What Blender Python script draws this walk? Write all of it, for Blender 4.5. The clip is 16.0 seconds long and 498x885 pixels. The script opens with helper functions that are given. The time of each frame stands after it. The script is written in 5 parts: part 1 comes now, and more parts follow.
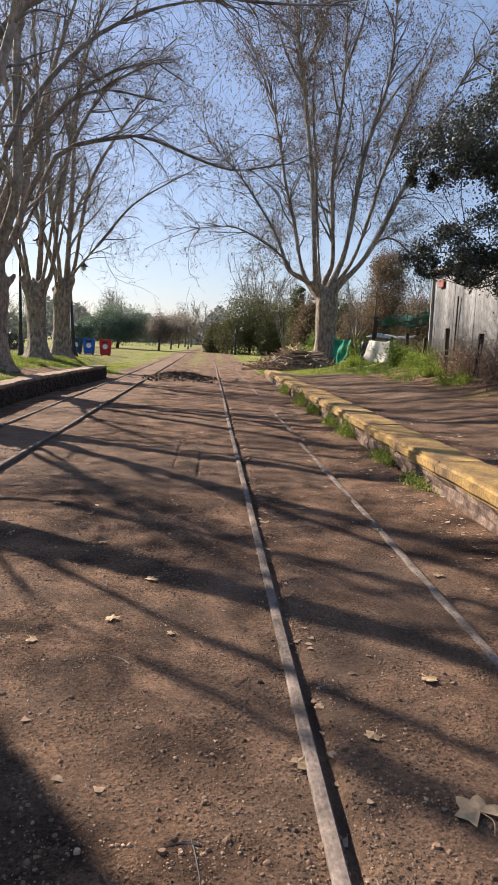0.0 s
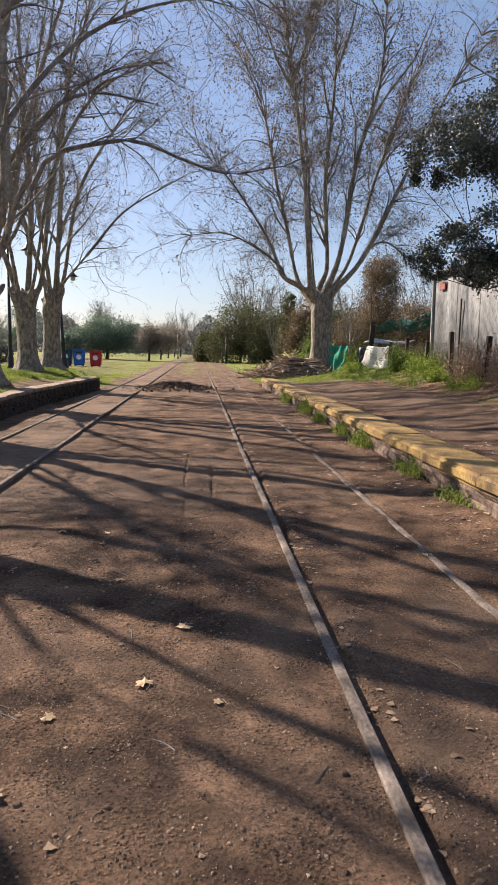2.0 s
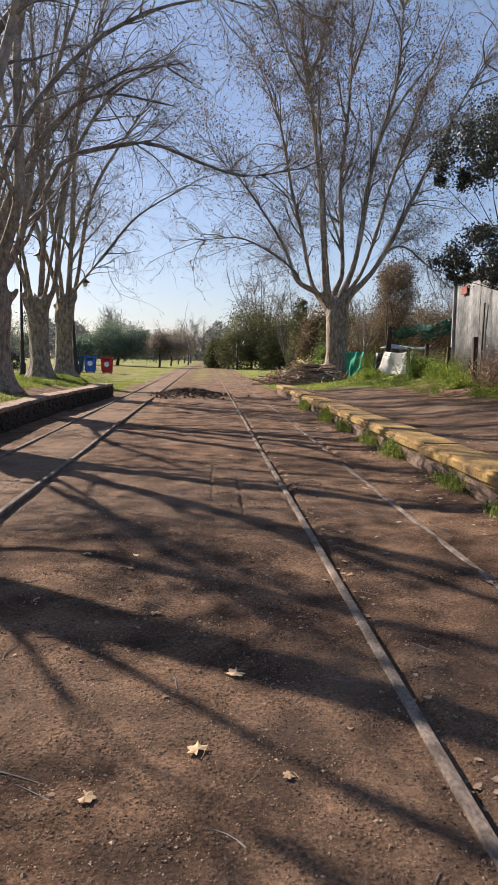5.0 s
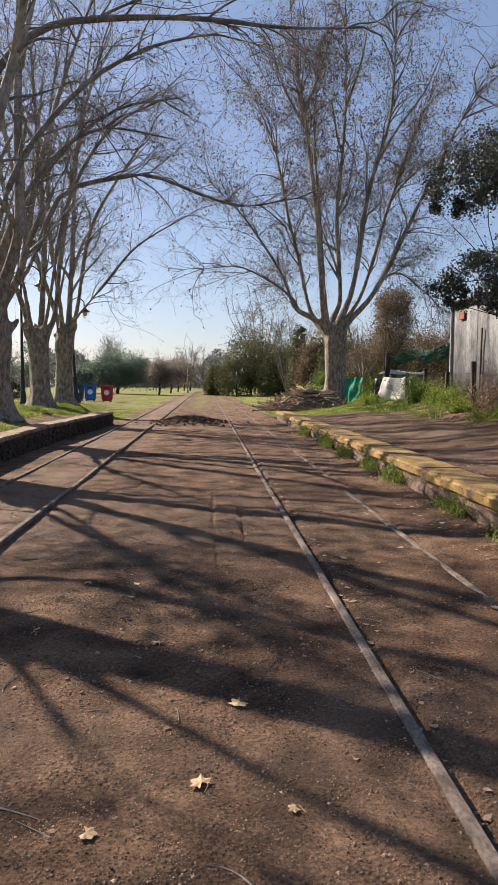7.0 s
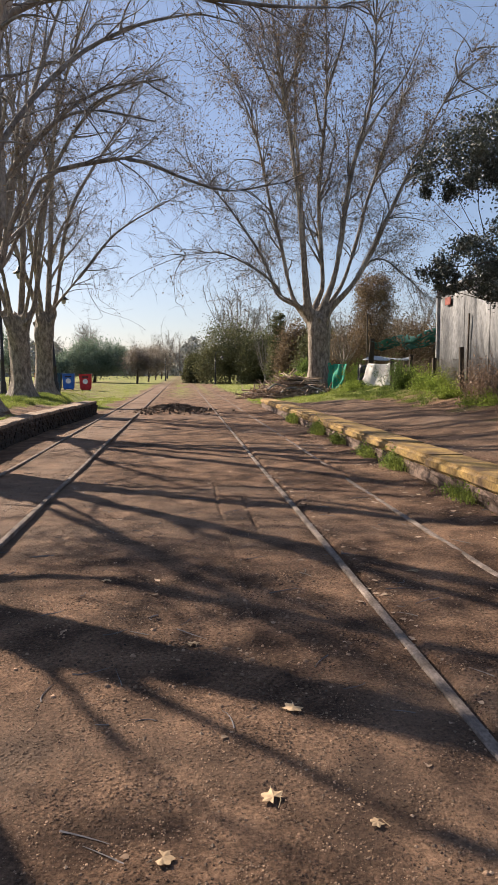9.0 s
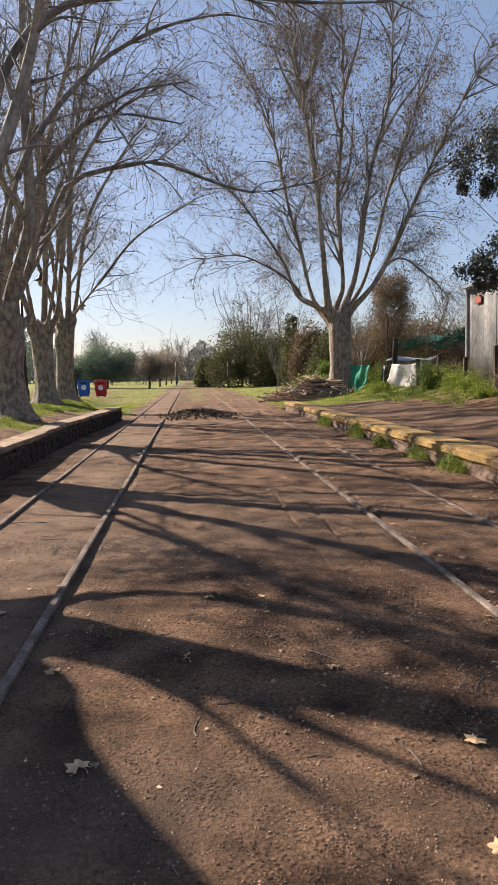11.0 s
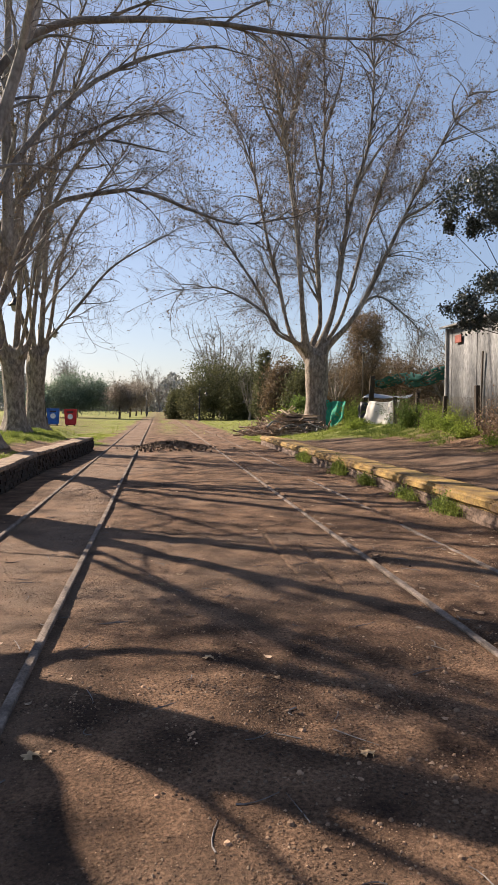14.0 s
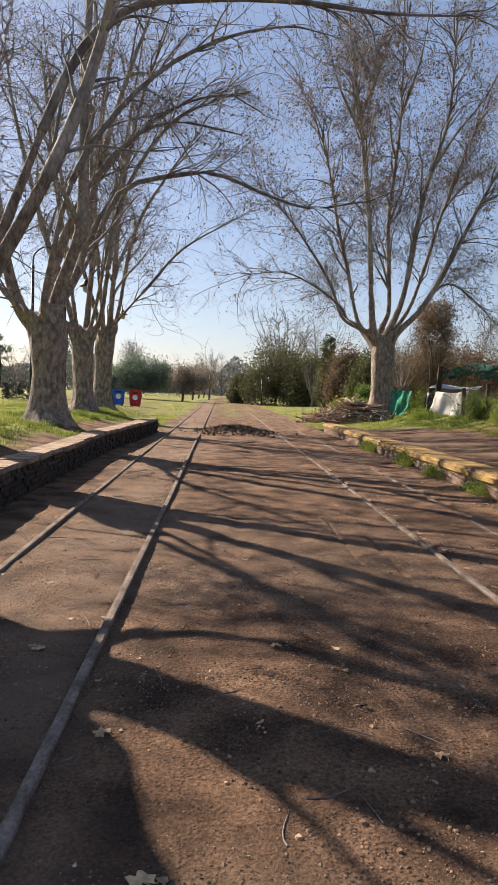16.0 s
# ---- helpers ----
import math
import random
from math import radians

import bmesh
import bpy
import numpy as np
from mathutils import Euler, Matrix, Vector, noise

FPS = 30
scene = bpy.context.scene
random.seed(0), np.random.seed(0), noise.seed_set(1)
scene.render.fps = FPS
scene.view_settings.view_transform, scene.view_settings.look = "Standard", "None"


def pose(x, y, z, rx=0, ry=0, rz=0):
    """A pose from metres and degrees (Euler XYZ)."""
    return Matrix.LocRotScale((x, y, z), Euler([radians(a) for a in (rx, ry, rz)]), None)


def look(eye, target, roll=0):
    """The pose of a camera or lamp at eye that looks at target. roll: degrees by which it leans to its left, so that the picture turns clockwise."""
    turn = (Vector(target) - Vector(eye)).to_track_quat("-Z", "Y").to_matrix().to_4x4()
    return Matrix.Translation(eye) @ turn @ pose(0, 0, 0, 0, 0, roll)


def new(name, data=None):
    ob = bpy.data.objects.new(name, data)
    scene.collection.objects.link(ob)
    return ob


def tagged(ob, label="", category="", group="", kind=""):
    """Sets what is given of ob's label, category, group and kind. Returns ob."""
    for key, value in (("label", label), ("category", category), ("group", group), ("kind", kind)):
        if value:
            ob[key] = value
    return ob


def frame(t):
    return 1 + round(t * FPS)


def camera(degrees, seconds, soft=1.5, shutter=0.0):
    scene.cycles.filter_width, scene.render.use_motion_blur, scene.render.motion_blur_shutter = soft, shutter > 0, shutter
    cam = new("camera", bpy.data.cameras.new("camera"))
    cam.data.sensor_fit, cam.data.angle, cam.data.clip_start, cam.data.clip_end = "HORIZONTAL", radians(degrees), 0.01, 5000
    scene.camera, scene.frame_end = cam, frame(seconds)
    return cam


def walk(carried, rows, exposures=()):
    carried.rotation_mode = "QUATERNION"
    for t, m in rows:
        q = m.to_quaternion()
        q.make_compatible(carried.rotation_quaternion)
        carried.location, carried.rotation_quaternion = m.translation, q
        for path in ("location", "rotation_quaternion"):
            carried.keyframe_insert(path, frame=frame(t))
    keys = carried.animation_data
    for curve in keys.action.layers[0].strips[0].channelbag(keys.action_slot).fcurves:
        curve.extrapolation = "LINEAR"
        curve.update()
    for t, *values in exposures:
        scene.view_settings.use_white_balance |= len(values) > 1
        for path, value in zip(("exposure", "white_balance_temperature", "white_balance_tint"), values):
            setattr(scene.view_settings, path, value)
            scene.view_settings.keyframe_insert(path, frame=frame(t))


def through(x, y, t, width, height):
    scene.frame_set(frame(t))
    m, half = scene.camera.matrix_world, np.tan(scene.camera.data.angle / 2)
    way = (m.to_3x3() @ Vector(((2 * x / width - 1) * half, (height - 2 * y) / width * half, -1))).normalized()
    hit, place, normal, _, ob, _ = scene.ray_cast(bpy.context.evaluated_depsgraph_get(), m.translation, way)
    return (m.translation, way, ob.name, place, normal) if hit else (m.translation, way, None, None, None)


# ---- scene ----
cam = camera(39.3, 16.0, soft=1.15)
METRES, EYE, TILT, LEAN, TURN = 3.156, 1.528, 0.07, 1.18, -3.66
ROWS = [
    (0.0, 0.0, 0.0, 0.0, 0.45, -8.27, -3.12),
    (0.5, -0.0161, 0.0575, -0.0102, 2.19, -8.37, -1.31),
    (1.0, -0.0272, 0.1199, -0.0097, 0.74, -7.84, -1.5),
    (1.5, -0.0464, 0.1634, -0.0143, 1.05, -8.68, -1.87),
    (2.0, -0.0962, 0.2128, -0.0139, -0.5, -7.53, -2.03),
    (2.5, -0.1377, 0.2467, -0.0114, -2.67, -8.69, -2.44),
    (3.0, -0.1549, 0.2899, -0.0139, -0.35, -9.13, -1.55),
    (3.5, -0.1598, 0.3386, -0.012, -0.44, -8.31, -1.96),
    (4.0, -0.1642, 0.3579, -0.0148, -0.08, -8.0, -2.35),
    (6.5, -0.1764, 0.3703, -0.0187, 0.82, -5.15, -1.24),
    (7.0, -0.1722, 0.3694, -0.0185, 0.18, -4.87, -1.33),
    (7.5, -0.1703, 0.3676, -0.0169, 0.49, -4.74, -1.06),
    (8.0, -0.1927, 0.3847, -0.0197, 1.91, -5.13, -1.78),
    (8.5, -0.2388, 0.4073, -0.0175, -0.49, -3.8, -1.05),
    (9.0, -0.2766, 0.4246, -0.0181, -1.78, -5.87, -0.82),
    (11.5, -0.5166, 0.5761, -0.0186, -1.28, -5.33, 0.55),
    (12.0, -0.5333, 0.6488, -0.0202, -3.33, -1.81, 2.18),
    (12.5, -0.5556, 0.6586, -0.0222, -3.12, -3.12, -1.83),
    (13.0, -0.5595, 0.6576, -0.0208, -2.92, -2.82, -1.29),
    (13.5, -0.559, 0.6597, -0.0201, -3.13, -2.34, -1.68),
    (14.0, -0.5602, 0.6724, -0.0224, -3.73, -2.85, -1.34),
    (14.5, -0.5622, 0.6723, -0.0211, -2.7, -2.6, -1.73),
    (15.0, -0.5692, 0.6782, -0.0216, -1.47, -3.0, -2.27),
    (15.5, -0.5745, 0.686, -0.0221, -0.19, -3.24, -2.4),
    (16.0, -0.5878, 0.692, -0.0226, 1.32, -4.23, -3.17),
]
walk(cam, [(t, pose(0, 0, EYE, TILT, LEAN, TURN) @ pose(METRES * x, METRES * y, METRES * z, 90 + pitch, roll, yaw)) for t, x, y, z, yaw, pitch, roll in ROWS],
     exposures=((0.0, 1.31, 6400, 13), (4.0, 1.25, 6400, 13), (7.5, 1.19, 6480, 13), (9.0, 1.26, 6600, 13), (16.0, 1.3, 6720, 13)))

# ---- world, sun, exposure ----
SUN_AZ, SUN_EL = radians(46), radians(32)          # sun ahead and to the left of the tracks
TO_SUN = Vector((-math.sin(SUN_AZ) * math.cos(SUN_EL), math.cos(SUN_AZ) * math.cos(SUN_EL), math.sin(SUN_EL)))
world = bpy.data.worlds.new("world")
scene.world = world
world.use_nodes = True
_wn = world.node_tree
_sky = _wn.nodes.new("ShaderNodeTexSky")
_sky.sky_type, _sky.sun_disc = "NISHITA", False
_sky.sun_elevation, _sky.sun_rotation = SUN_EL, 2 * math.pi - SUN_AZ
_sky.air_density, _sky.dust_density, _sky.ozone_density = 1.0, 0.7, 1.8
_bg = _wn.nodes["Background"]
_bg.inputs["Strength"].default_value = 0.053
_haze = _wn.nodes.new("ShaderNodeMix")
_haze.data_type, _haze.blend_type = "RGBA", "MULTIPLY"
_haze.inputs["Factor"].default_value, _haze.inputs["B"].default_value = 1.0, (1.04, 0.985, 1.02, 1)
_wn.links.new(_sky.outputs[0], _haze.inputs["A"])
_veil = _wn.nodes.new("ShaderNodeMix")                # thin high haze evens out the sky
_veil.data_type = "RGBA"
_veil.inputs["Factor"].default_value, _veil.inputs["B"].default_value = 0.28, (3.2, 4.4, 6.4, 1)
_wn.links.new(_haze.outputs["Result"], _veil.inputs["A"])
_wn.links.new(_veil.outputs["Result"], _bg.inputs["Color"])
_sun = bpy.data.lights.new("sun", "SUN")
_sun.energy, _sun.angle, _sun.color = 5.0, radians(0.55), (1.0, 0.87, 0.71)
sun_ob = new("sun", _sun)
sun_ob.matrix_world = look(TO_SUN * 50, (0, 0, 0))

# ---- materials ----


def mat(name, c1, c2, scale=6.0, rough=0.85, bump=0.3, fine=60.0, metal=0.0, dist=0.02, detail=6.0, per="", vary=0.4, spec=0.3, stretch=(1, 1, 1)):
    """A two-colour surface: broad blotches, fine grain, and relief from the grain."""
    m = bpy.data.materials.new(name)
    m.use_nodes = True
    nt = m.node_tree
    nn, lk = nt.nodes, nt.links
    b = nn["Principled BSDF"]
    tc = nn.new("ShaderNodeTexCoord")
    mp = nn.new("ShaderNodeMapping")
    mp.inputs["Scale"].default_value = stretch
    lk.new(tc.outputs["Object"], mp.inputs[0])
    n1 = nn.new("ShaderNodeTexNoise")
    n1.inputs["Scale"].default_value, n1.inputs["Detail"].default_value = scale, detail
    n2 = nn.new("ShaderNodeTexNoise")
    n2.inputs["Scale"].default_value, n2.inputs["Detail"].default_value = fine, 4
    lk.new(mp.outputs[0], n1.inputs[0])
    lk.new(mp.outputs[0], n2.inputs[0])
    ramp = nn.new("ShaderNodeValToRGB")
    ramp.color_ramp.elements[0].position, ramp.color_ramp.elements[1].position = 0.36, 0.64
    ramp.color_ramp.elements[0].color, ramp.color_ramp.elements[1].color = (*c1, 1), (*c2, 1)
    lk.new(n1.outputs[0], ramp.inputs[0])
    mul = nn.new("ShaderNodeMix")
    mul.data_type, mul.blend_type = "RGBA", "OVERLAY"
    mul.inputs["Factor"].default_value = 0.55
    lk.new(ramp.outputs[0], mul.inputs["A"])
    gr = nn.new("ShaderNodeValToRGB")
    gr.color_ramp.elements[0].position, gr.color_ramp.elements[1].position = 0.3, 0.7
    gr.color_ramp.elements[0].color, gr.color_ramp.elements[1].color = (0.2, 0.2, 0.2, 1), (0.8, 0.8, 0.8, 1)
    lk.new(n2.outputs[0], gr.inputs[0])
    lk.new(gr.outputs[0], mul.inputs["B"])
    out = mul.outputs["Result"]
    if per:
        src = nn.new("ShaderNodeObjectInfo" if per == "object" else "ShaderNodeNewGeometry")
        hs = nn.new("ShaderNodeHueSaturation")
        mr = nn.new("ShaderNodeMapRange")
        mr.inputs["To Min"].default_value, mr.inputs["To Max"].default_value = 1 - vary, 1 + vary
        lk.new(src.outputs["Random" if per == "object" else "Random Per Island"], mr.inputs["Value"])
        lk.new(mr.outputs[0], hs.inputs["Value"])
        lk.new(out, hs.inputs["Color"])
        out = hs.outputs[0]
    lk.new(out, b.inputs["Base Color"])
    b.inputs["Roughness"].default_value, b.inputs["Metallic"].default_value = rough, metal
    b.inputs["Specular IOR Level"].default_value = spec
    if bump:
        bp = nn.new("ShaderNodeBump")
        bp.inputs["Strength"].default_value, bp.inputs["Distance"].default_value = bump, dist
        lk.new(n2.outputs[0], bp.inputs["Height"])
        lk.new(bp.outputs[0], b.inputs["Normal"])
    return m


def leaf_mat(name, c1, c2, through=0.25, rough=0.8, per="island"):
    """Thin leaves: diffuse with light let through, each leaf of its own tint."""
    m = mat(name, c1, c2, 0.6, rough, 0.0, 30, per=per)
    nt = m.node_tree
    b = nt.nodes["Principled BSDF"]
    tr = nt.nodes.new("ShaderNodeBsdfTranslucent")
    mx = nt.nodes.new("ShaderNodeMixShader")
    mx.inputs[0].default_value = through
    nt.links.new(b.inputs["Base Color"].links[0].from_socket, tr.inputs["Color"])
    nt.links.new(b.outputs[0], mx.inputs[1])
    nt.links.new(tr.outputs[0], mx.inputs[2])
    nt.links.new(mx.outputs[0], nt.nodes["Material Output"].inputs["Surface"])
    return m


def ground_mat():
    m = mat("packed_earth", (0.058, 0.034, 0.0225), (0.238, 0.143, 0.09), 2.3, 0.95, 1.0, 55, dist=0.035, detail=12, spec=0.15)
    nt = m.node_tree
    nn, lk = nt.nodes, nt.links
    b = nn["Principled BSDF"]
    dirt = b.inputs["Base Color"].links[0].from_socket
    at = nn.new("ShaderNodeAttribute")
    at.attribute_name = "turf"
    geo = nn.new("ShaderNodeNewGeometry")
    # pale grit
    vo = nn.new("ShaderNodeTexVoronoi")
    vo.inputs["Scale"].default_value = 38
    lk.new(geo.outputs["Position"], vo.inputs["Vector"])
    gm = nn.new("ShaderNodeMapRange")
    gm.inputs["From Min"].default_value, gm.inputs["From Max"].default_value = 0.16, 0.05
    lk.new(vo.outputs["Distance"], gm.inputs["Value"])
    nz = nn.new("ShaderNodeTexNoise")
    nz.inputs["Scale"].default_value = 3.0
    lk.new(geo.outputs["Position"], nz.inputs["Vector"])
    gt = nn.new("ShaderNodeMapRange")
    gt.inputs["From Min"].default_value, gt.inputs["From Max"].default_value, gt.inputs["To Max"].default_value = 0.4, 0.65, 0.8
    lk.new(nz.outputs[0], gt.inputs["Value"])
    mu = nn.new("ShaderNodeMath")
    mu.operation = "MULTIPLY"
    lk.new(gm.outputs[0], mu.inputs[0])
    lk.new(gt.outputs[0], mu.inputs[1])
    mg = nn.new("ShaderNodeMix")
    mg.data_type = "RGBA"
    lk.new(mu.outputs[0], mg.inputs["Factor"])
    lk.new(dirt, mg.inputs["A"])
    mg.inputs["B"].default_value = (0.3, 0.215, 0.15, 1)
    # coarse crumbs in the relief
    for node in nn:
        if node.bl_idname == "ShaderNodeMix" and node.blend_type == "OVERLAY":
            node.inputs["Factor"].default_value = 1.0
            grain = node.inputs["B"].links[0].from_node.color_ramp.elements
            grain[0].color, grain[1].color = (0.08, 0.08, 0.08, 1), (0.92, 0.92, 0.92, 1)
    for node in nn:
        if node.bl_idname == "ShaderNodeTexNoise" and node.inputs["Scale"].default_value == 55:
            node.inputs["Detail"].default_value, node.inputs["Roughness"].default_value = 9, 0.72
    # stony clods: darker and lighter lumps with their own relief
    v2 = nn.new("ShaderNodeTexVoronoi")
    v2.inputs["Scale"].default_value = 48
    lk.new(geo.outputs["Position"], v2.inputs["Vector"])
    lump = nn.new("ShaderNodeMapRange")
    lump.inputs["From Min"].default_value, lump.inputs["From Max"].default_value = 0.5, 0.12
    lk.new(v2.outputs["Distance"], lump.inputs["Value"])
    lm = nn.new("ShaderNodeMath")
    lm.operation = "MULTIPLY"
    lk.new(lump.outputs[0], lm.inputs[0])
    lk.new(gt.outputs[0], lm.inputs[1])
    hv = nn.new("ShaderNodeHueSaturation")
    sep = nn.new("ShaderNodeSeparateColor")
    lk.new(v2.outputs["Color"], sep.inputs[0])
    sc = nn.new("ShaderNodeMapRange")
    sc.inputs["To Min"].default_value, sc.inputs["To Max"].default_value = 0.2, 1.9
    lk.new(sep.outputs[0], sc.inputs["Value"])
    lk.new(sc.outputs[0], hv.inputs["Value"])
    lk.new(lm.outputs[0], hv.inputs["Fac"])
    lk.new(mg.outputs["Result"], hv.inputs["Color"])
    b2 = nn.new("ShaderNodeBump")
    b2.inputs["Strength"].default_value, b2.inputs["Distance"].default_value = 0.9, 0.02
    lk.new(lm.outputs[0], b2.inputs["Height"])
    lk.new(b.inputs["Normal"].links[0].from_socket, b2.inputs["Normal"])
    lk.new(b2.outputs[0], b.inputs["Normal"])
    # pale trodden dust
    dust = nn.new("ShaderNodeAttribute")
    dust.attribute_name = "dust"
    md = nn.new("ShaderNodeMix")
    md.data_type = "RGBA"
    lk.new(dust.outputs["Fac"], md.inputs["Factor"])
    lk.new(hv.outputs[0], md.inputs["A"])
    md.inputs["B"].default_value = (0.245, 0.175, 0.13, 1)
    # turf
    n3 = nn.new("ShaderNodeTexNoise")
    n3.inputs["Scale"].default_value, n3.inputs["Detail"].default_value = 0.7, 10
    lk.new(geo.outputs["Position"], n3.inputs["Vector"])
    cr = nn.new("ShaderNodeValToRGB")
    e = cr.color_ramp.elements
    e[0].position, e[0].color = 0.3, (0.13, 0.15, 0.035, 1)
    e[1].position, e[1].color = 0.72, (0.27, 0.27, 0.085, 1)
    lk.new(n3.outputs[0], cr.inputs[0])
    mt = nn.new("ShaderNodeMix")
    mt.data_type = "RGBA"
    lk.new(at.outputs["Fac"], mt.inputs["Factor"])
    lk.new(md.outputs["Result"], mt.inputs["A"])
    lk.new(cr.outputs[0], mt.inputs["B"])
    lk.new(mt.outputs["Result"], b.inputs["Base Color"])
    return m


M_GROUND = ground_mat()
M_BARK = mat("plane_bark", (0.12, 0.096, 0.077), (0.3, 0.252, 0.205), 10, 0.9, 1.0, 30, dist=0.04, detail=10, stretch=(1, 1, 0.45))
M_LIMB = mat("plane_limb_bark", (0.15, 0.132, 0.116), (0.35, 0.315, 0.275), 3.4, 0.85, 0.4, 18, stretch=(1, 1, 0.5))
M_BRANCH = mat("plane_branch_bark", (0.105, 0.098, 0.094), (0.23, 0.218, 0.208), 3, 0.9, 0.2, 18, stretch=(1, 1, 0.5))
M_TWIG = mat("twig_bark", (0.13, 0.115, 0.108), (0.23, 0.205, 0.192), 3, 0.9, 0.0, 20)
M_DRYLEAF = leaf_mat("dry_leaves", (0.085, 0.058, 0.034), (0.2, 0.135, 0.07), 0.3)
M_GRASS = leaf_mat("grass_blades", (0.13, 0.175, 0.03), (0.3, 0.325, 0.075), 0.45)
M_WEED = leaf_mat("weed_leaves", (0.13, 0.19, 0.03), (0.31, 0.37, 0.075), 0.5)
M_DEEPWEED = leaf_mat("dark_weed_leaves", (0.06, 0.1, 0.025), (0.17, 0.23, 0.055), 0.4)
M_TUFT = leaf_mat("tuft_blades", (0.1, 0.14, 0.03), (0.24, 0.28, 0.065), 0.45)
M_DARKLEAF = leaf_mat("glossy_dark_leaves", (0.03, 0.038, 0.032), (0.075, 0.086, 0.068), 0.1, 0.45)
M_DARKLEAF.node_tree.nodes["Principled BSDF"].inputs["Specular IOR Level"].default_value = 0.4
M_HEDGE = leaf_mat("hedge_leaves", (0.06, 0.068, 0.03), (0.14, 0.14, 0.065), 0.25)
M_WILLOW = leaf_mat("round_tree_leaves", (0.12, 0.17, 0.125), (0.2, 0.25, 0.18), 0.3)
M_IVY = leaf_mat("dry_climber_leaves", (0.11, 0.08, 0.05), (0.2, 0.145, 0.09), 0.25)
M_BROWN = leaf_mat("grey_brown_leaves", (0.17, 0.142, 0.115), (0.28, 0.24, 0.2), 0.3)
M_FARWOOD = mat("far_wood", (0.15, 0.13, 0.115), (0.22, 0.195, 0.175), 1, 0.95, 0, 10)
M_RAIL = mat("worn_rail_steel", (0.105, 0.084, 0.07), (0.225, 0.182, 0.155), 9, 0.85, 0.4, 70, metal=0.0, dist=0.006, spec=0.1, stretch=(1, 0.6, 1))
M_YELLOW = mat("yellow_painted_concrete", (0.125, 0.078, 0.04), (0.38, 0.245, 0.078), 2.4, 0.8, 0.5, 30, dist=0.012, per="object", vary=0.18)
M_CONC = mat("old_concrete", (0.07, 0.047, 0.036), (0.21, 0.146, 0.112), 7, 0.9, 0.7, 35)
# brick colour set very dark to include the shade on the platform face
M_BRICK = mat("shade_darkened_old_brick", (0.026, 0.019, 0.015), (0.072, 0.049, 0.036), 9, 0.9, 0.5, 40, per="object")
M_SLAB = mat("worn_earthy_coping", (0.17, 0.115, 0.08), (0.36, 0.265, 0.19), 4, 0.92, 0.7, 30, per="object", vary=0.15)
M_STALK = leaf_mat("dry_stalks", (0.2, 0.14, 0.1), (0.38, 0.28, 0.21), 0.35)
M_ZINC = mat("weathered_zinc_sheet", (0.15, 0.152, 0.156), (0.27, 0.27, 0.272), 1.6, 0.85, 0.2, 30, metal=0.0, per="object", vary=0.1, stretch=(1, 1, 0.25))
M_POST = mat("dark_weathered_timber", (0.035, 0.028, 0.022), (0.085, 0.066, 0.05), 6, 0.9, 0.6, 40, stretch=(1, 1, 0.2))
M_WOOD = mat("old_timber", (0.17, 0.115, 0.08), (0.4, 0.3, 0.22), 7, 0.9, 0.5, 40, per="object", stretch=(0.3, 1, 1))
M_BRUSH = mat("cut_brushwood", (0.24, 0.165, 0.12), (0.52, 0.4, 0.3), 6, 0.9, 0.4, 40, per="island", vary=0.3)
M_BLACK = mat("black_painted_iron", (0.012, 0.012, 0.013), (0.03, 0.03, 0.032), 8, 0.5, 0.1, 60)
M_WIRE = mat("rusty_wire", (0.1, 0.07, 0.05), (0.2, 0.16, 0.13), 8, 0.7, 0.0, 60, metal=0.4)
M_WHITE = leaf_mat("dirty_white_cloth", (0.72, 0.68, 0.63), (0.86, 0.84, 0.8), 0.35, 0.9, per="")
M_GREY = mat("grey_sheet", (0.28, 0.3, 0.31), (0.42, 0.44, 0.45), 4, 0.6, 0.1, 50)
M_BAG = mat("dark_plastic_bag", (0.02, 0.02, 0.024), (0.07, 0.07, 0.075), 5, 0.4, 0.2, 20)
M_NET = leaf_mat("green_shade_net", (0.02, 0.095, 0.09), (0.055, 0.2, 0.185), 0.55, 0.7, per="")
M_TARP = leaf_mat("green_tarpaulin", (0.008, 0.16, 0.11), (0.03, 0.34, 0.23), 0.3, 0.8, per="")
M_RED = mat("red_plastic", (0.42, 0.02, 0.03), (0.56, 0.035, 0.045), 3, 0.45, 0.05, 30)
M_BOARD = mat("faded_red_board", (0.16, 0.045, 0.035), (0.27, 0.085, 0.065), 5, 0.8, 0.1, 30)
M_BLUE = mat("blue_plastic", (0.02, 0.1, 0.4), (0.035, 0.16, 0.52), 3, 0.45, 0.05, 30)
M_TEAL = mat("dark_teal_plastic", (0.02, 0.055, 0.09), (0.03, 0.08, 0.12), 3, 0.45, 0.05, 30)
M_ORANGE = mat("orange_plastic", (0.45, 0.16, 0.02), (0.6, 0.24, 0.04), 3, 0.5, 0.05, 30)
M_PALE = mat("pale_print", (0.6, 0.6, 0.58), (0.78, 0.78, 0.75), 3, 0.6, 0.0, 30)
M_MUD = mat("dark_damp_earth", (0.075, 0.055, 0.041), (0.17, 0.127, 0.095), 5, 0.95, 0.8, 45)
M_STONE = mat("pebbles", (0.12, 0.083, 0.058), (0.31, 0.22, 0.15), 9, 0.9, 0.2, 60, per="island")
M_FALLEN = leaf_mat("fallen_leaf", (0.3, 0.2, 0.11), (0.5, 0.37, 0.23), 0.15, 0.7, per="object")
M_LITTER = leaf_mat("leaf_litter", (0.2, 0.13, 0.085), (0.46, 0.34, 0.24), 0.2, 0.8)
M_LAMP = mat("frosted_lamp_glass", (0.32, 0.31, 0.29), (0.42, 0.41, 0.38), 3, 0.4, 0.0, 30)

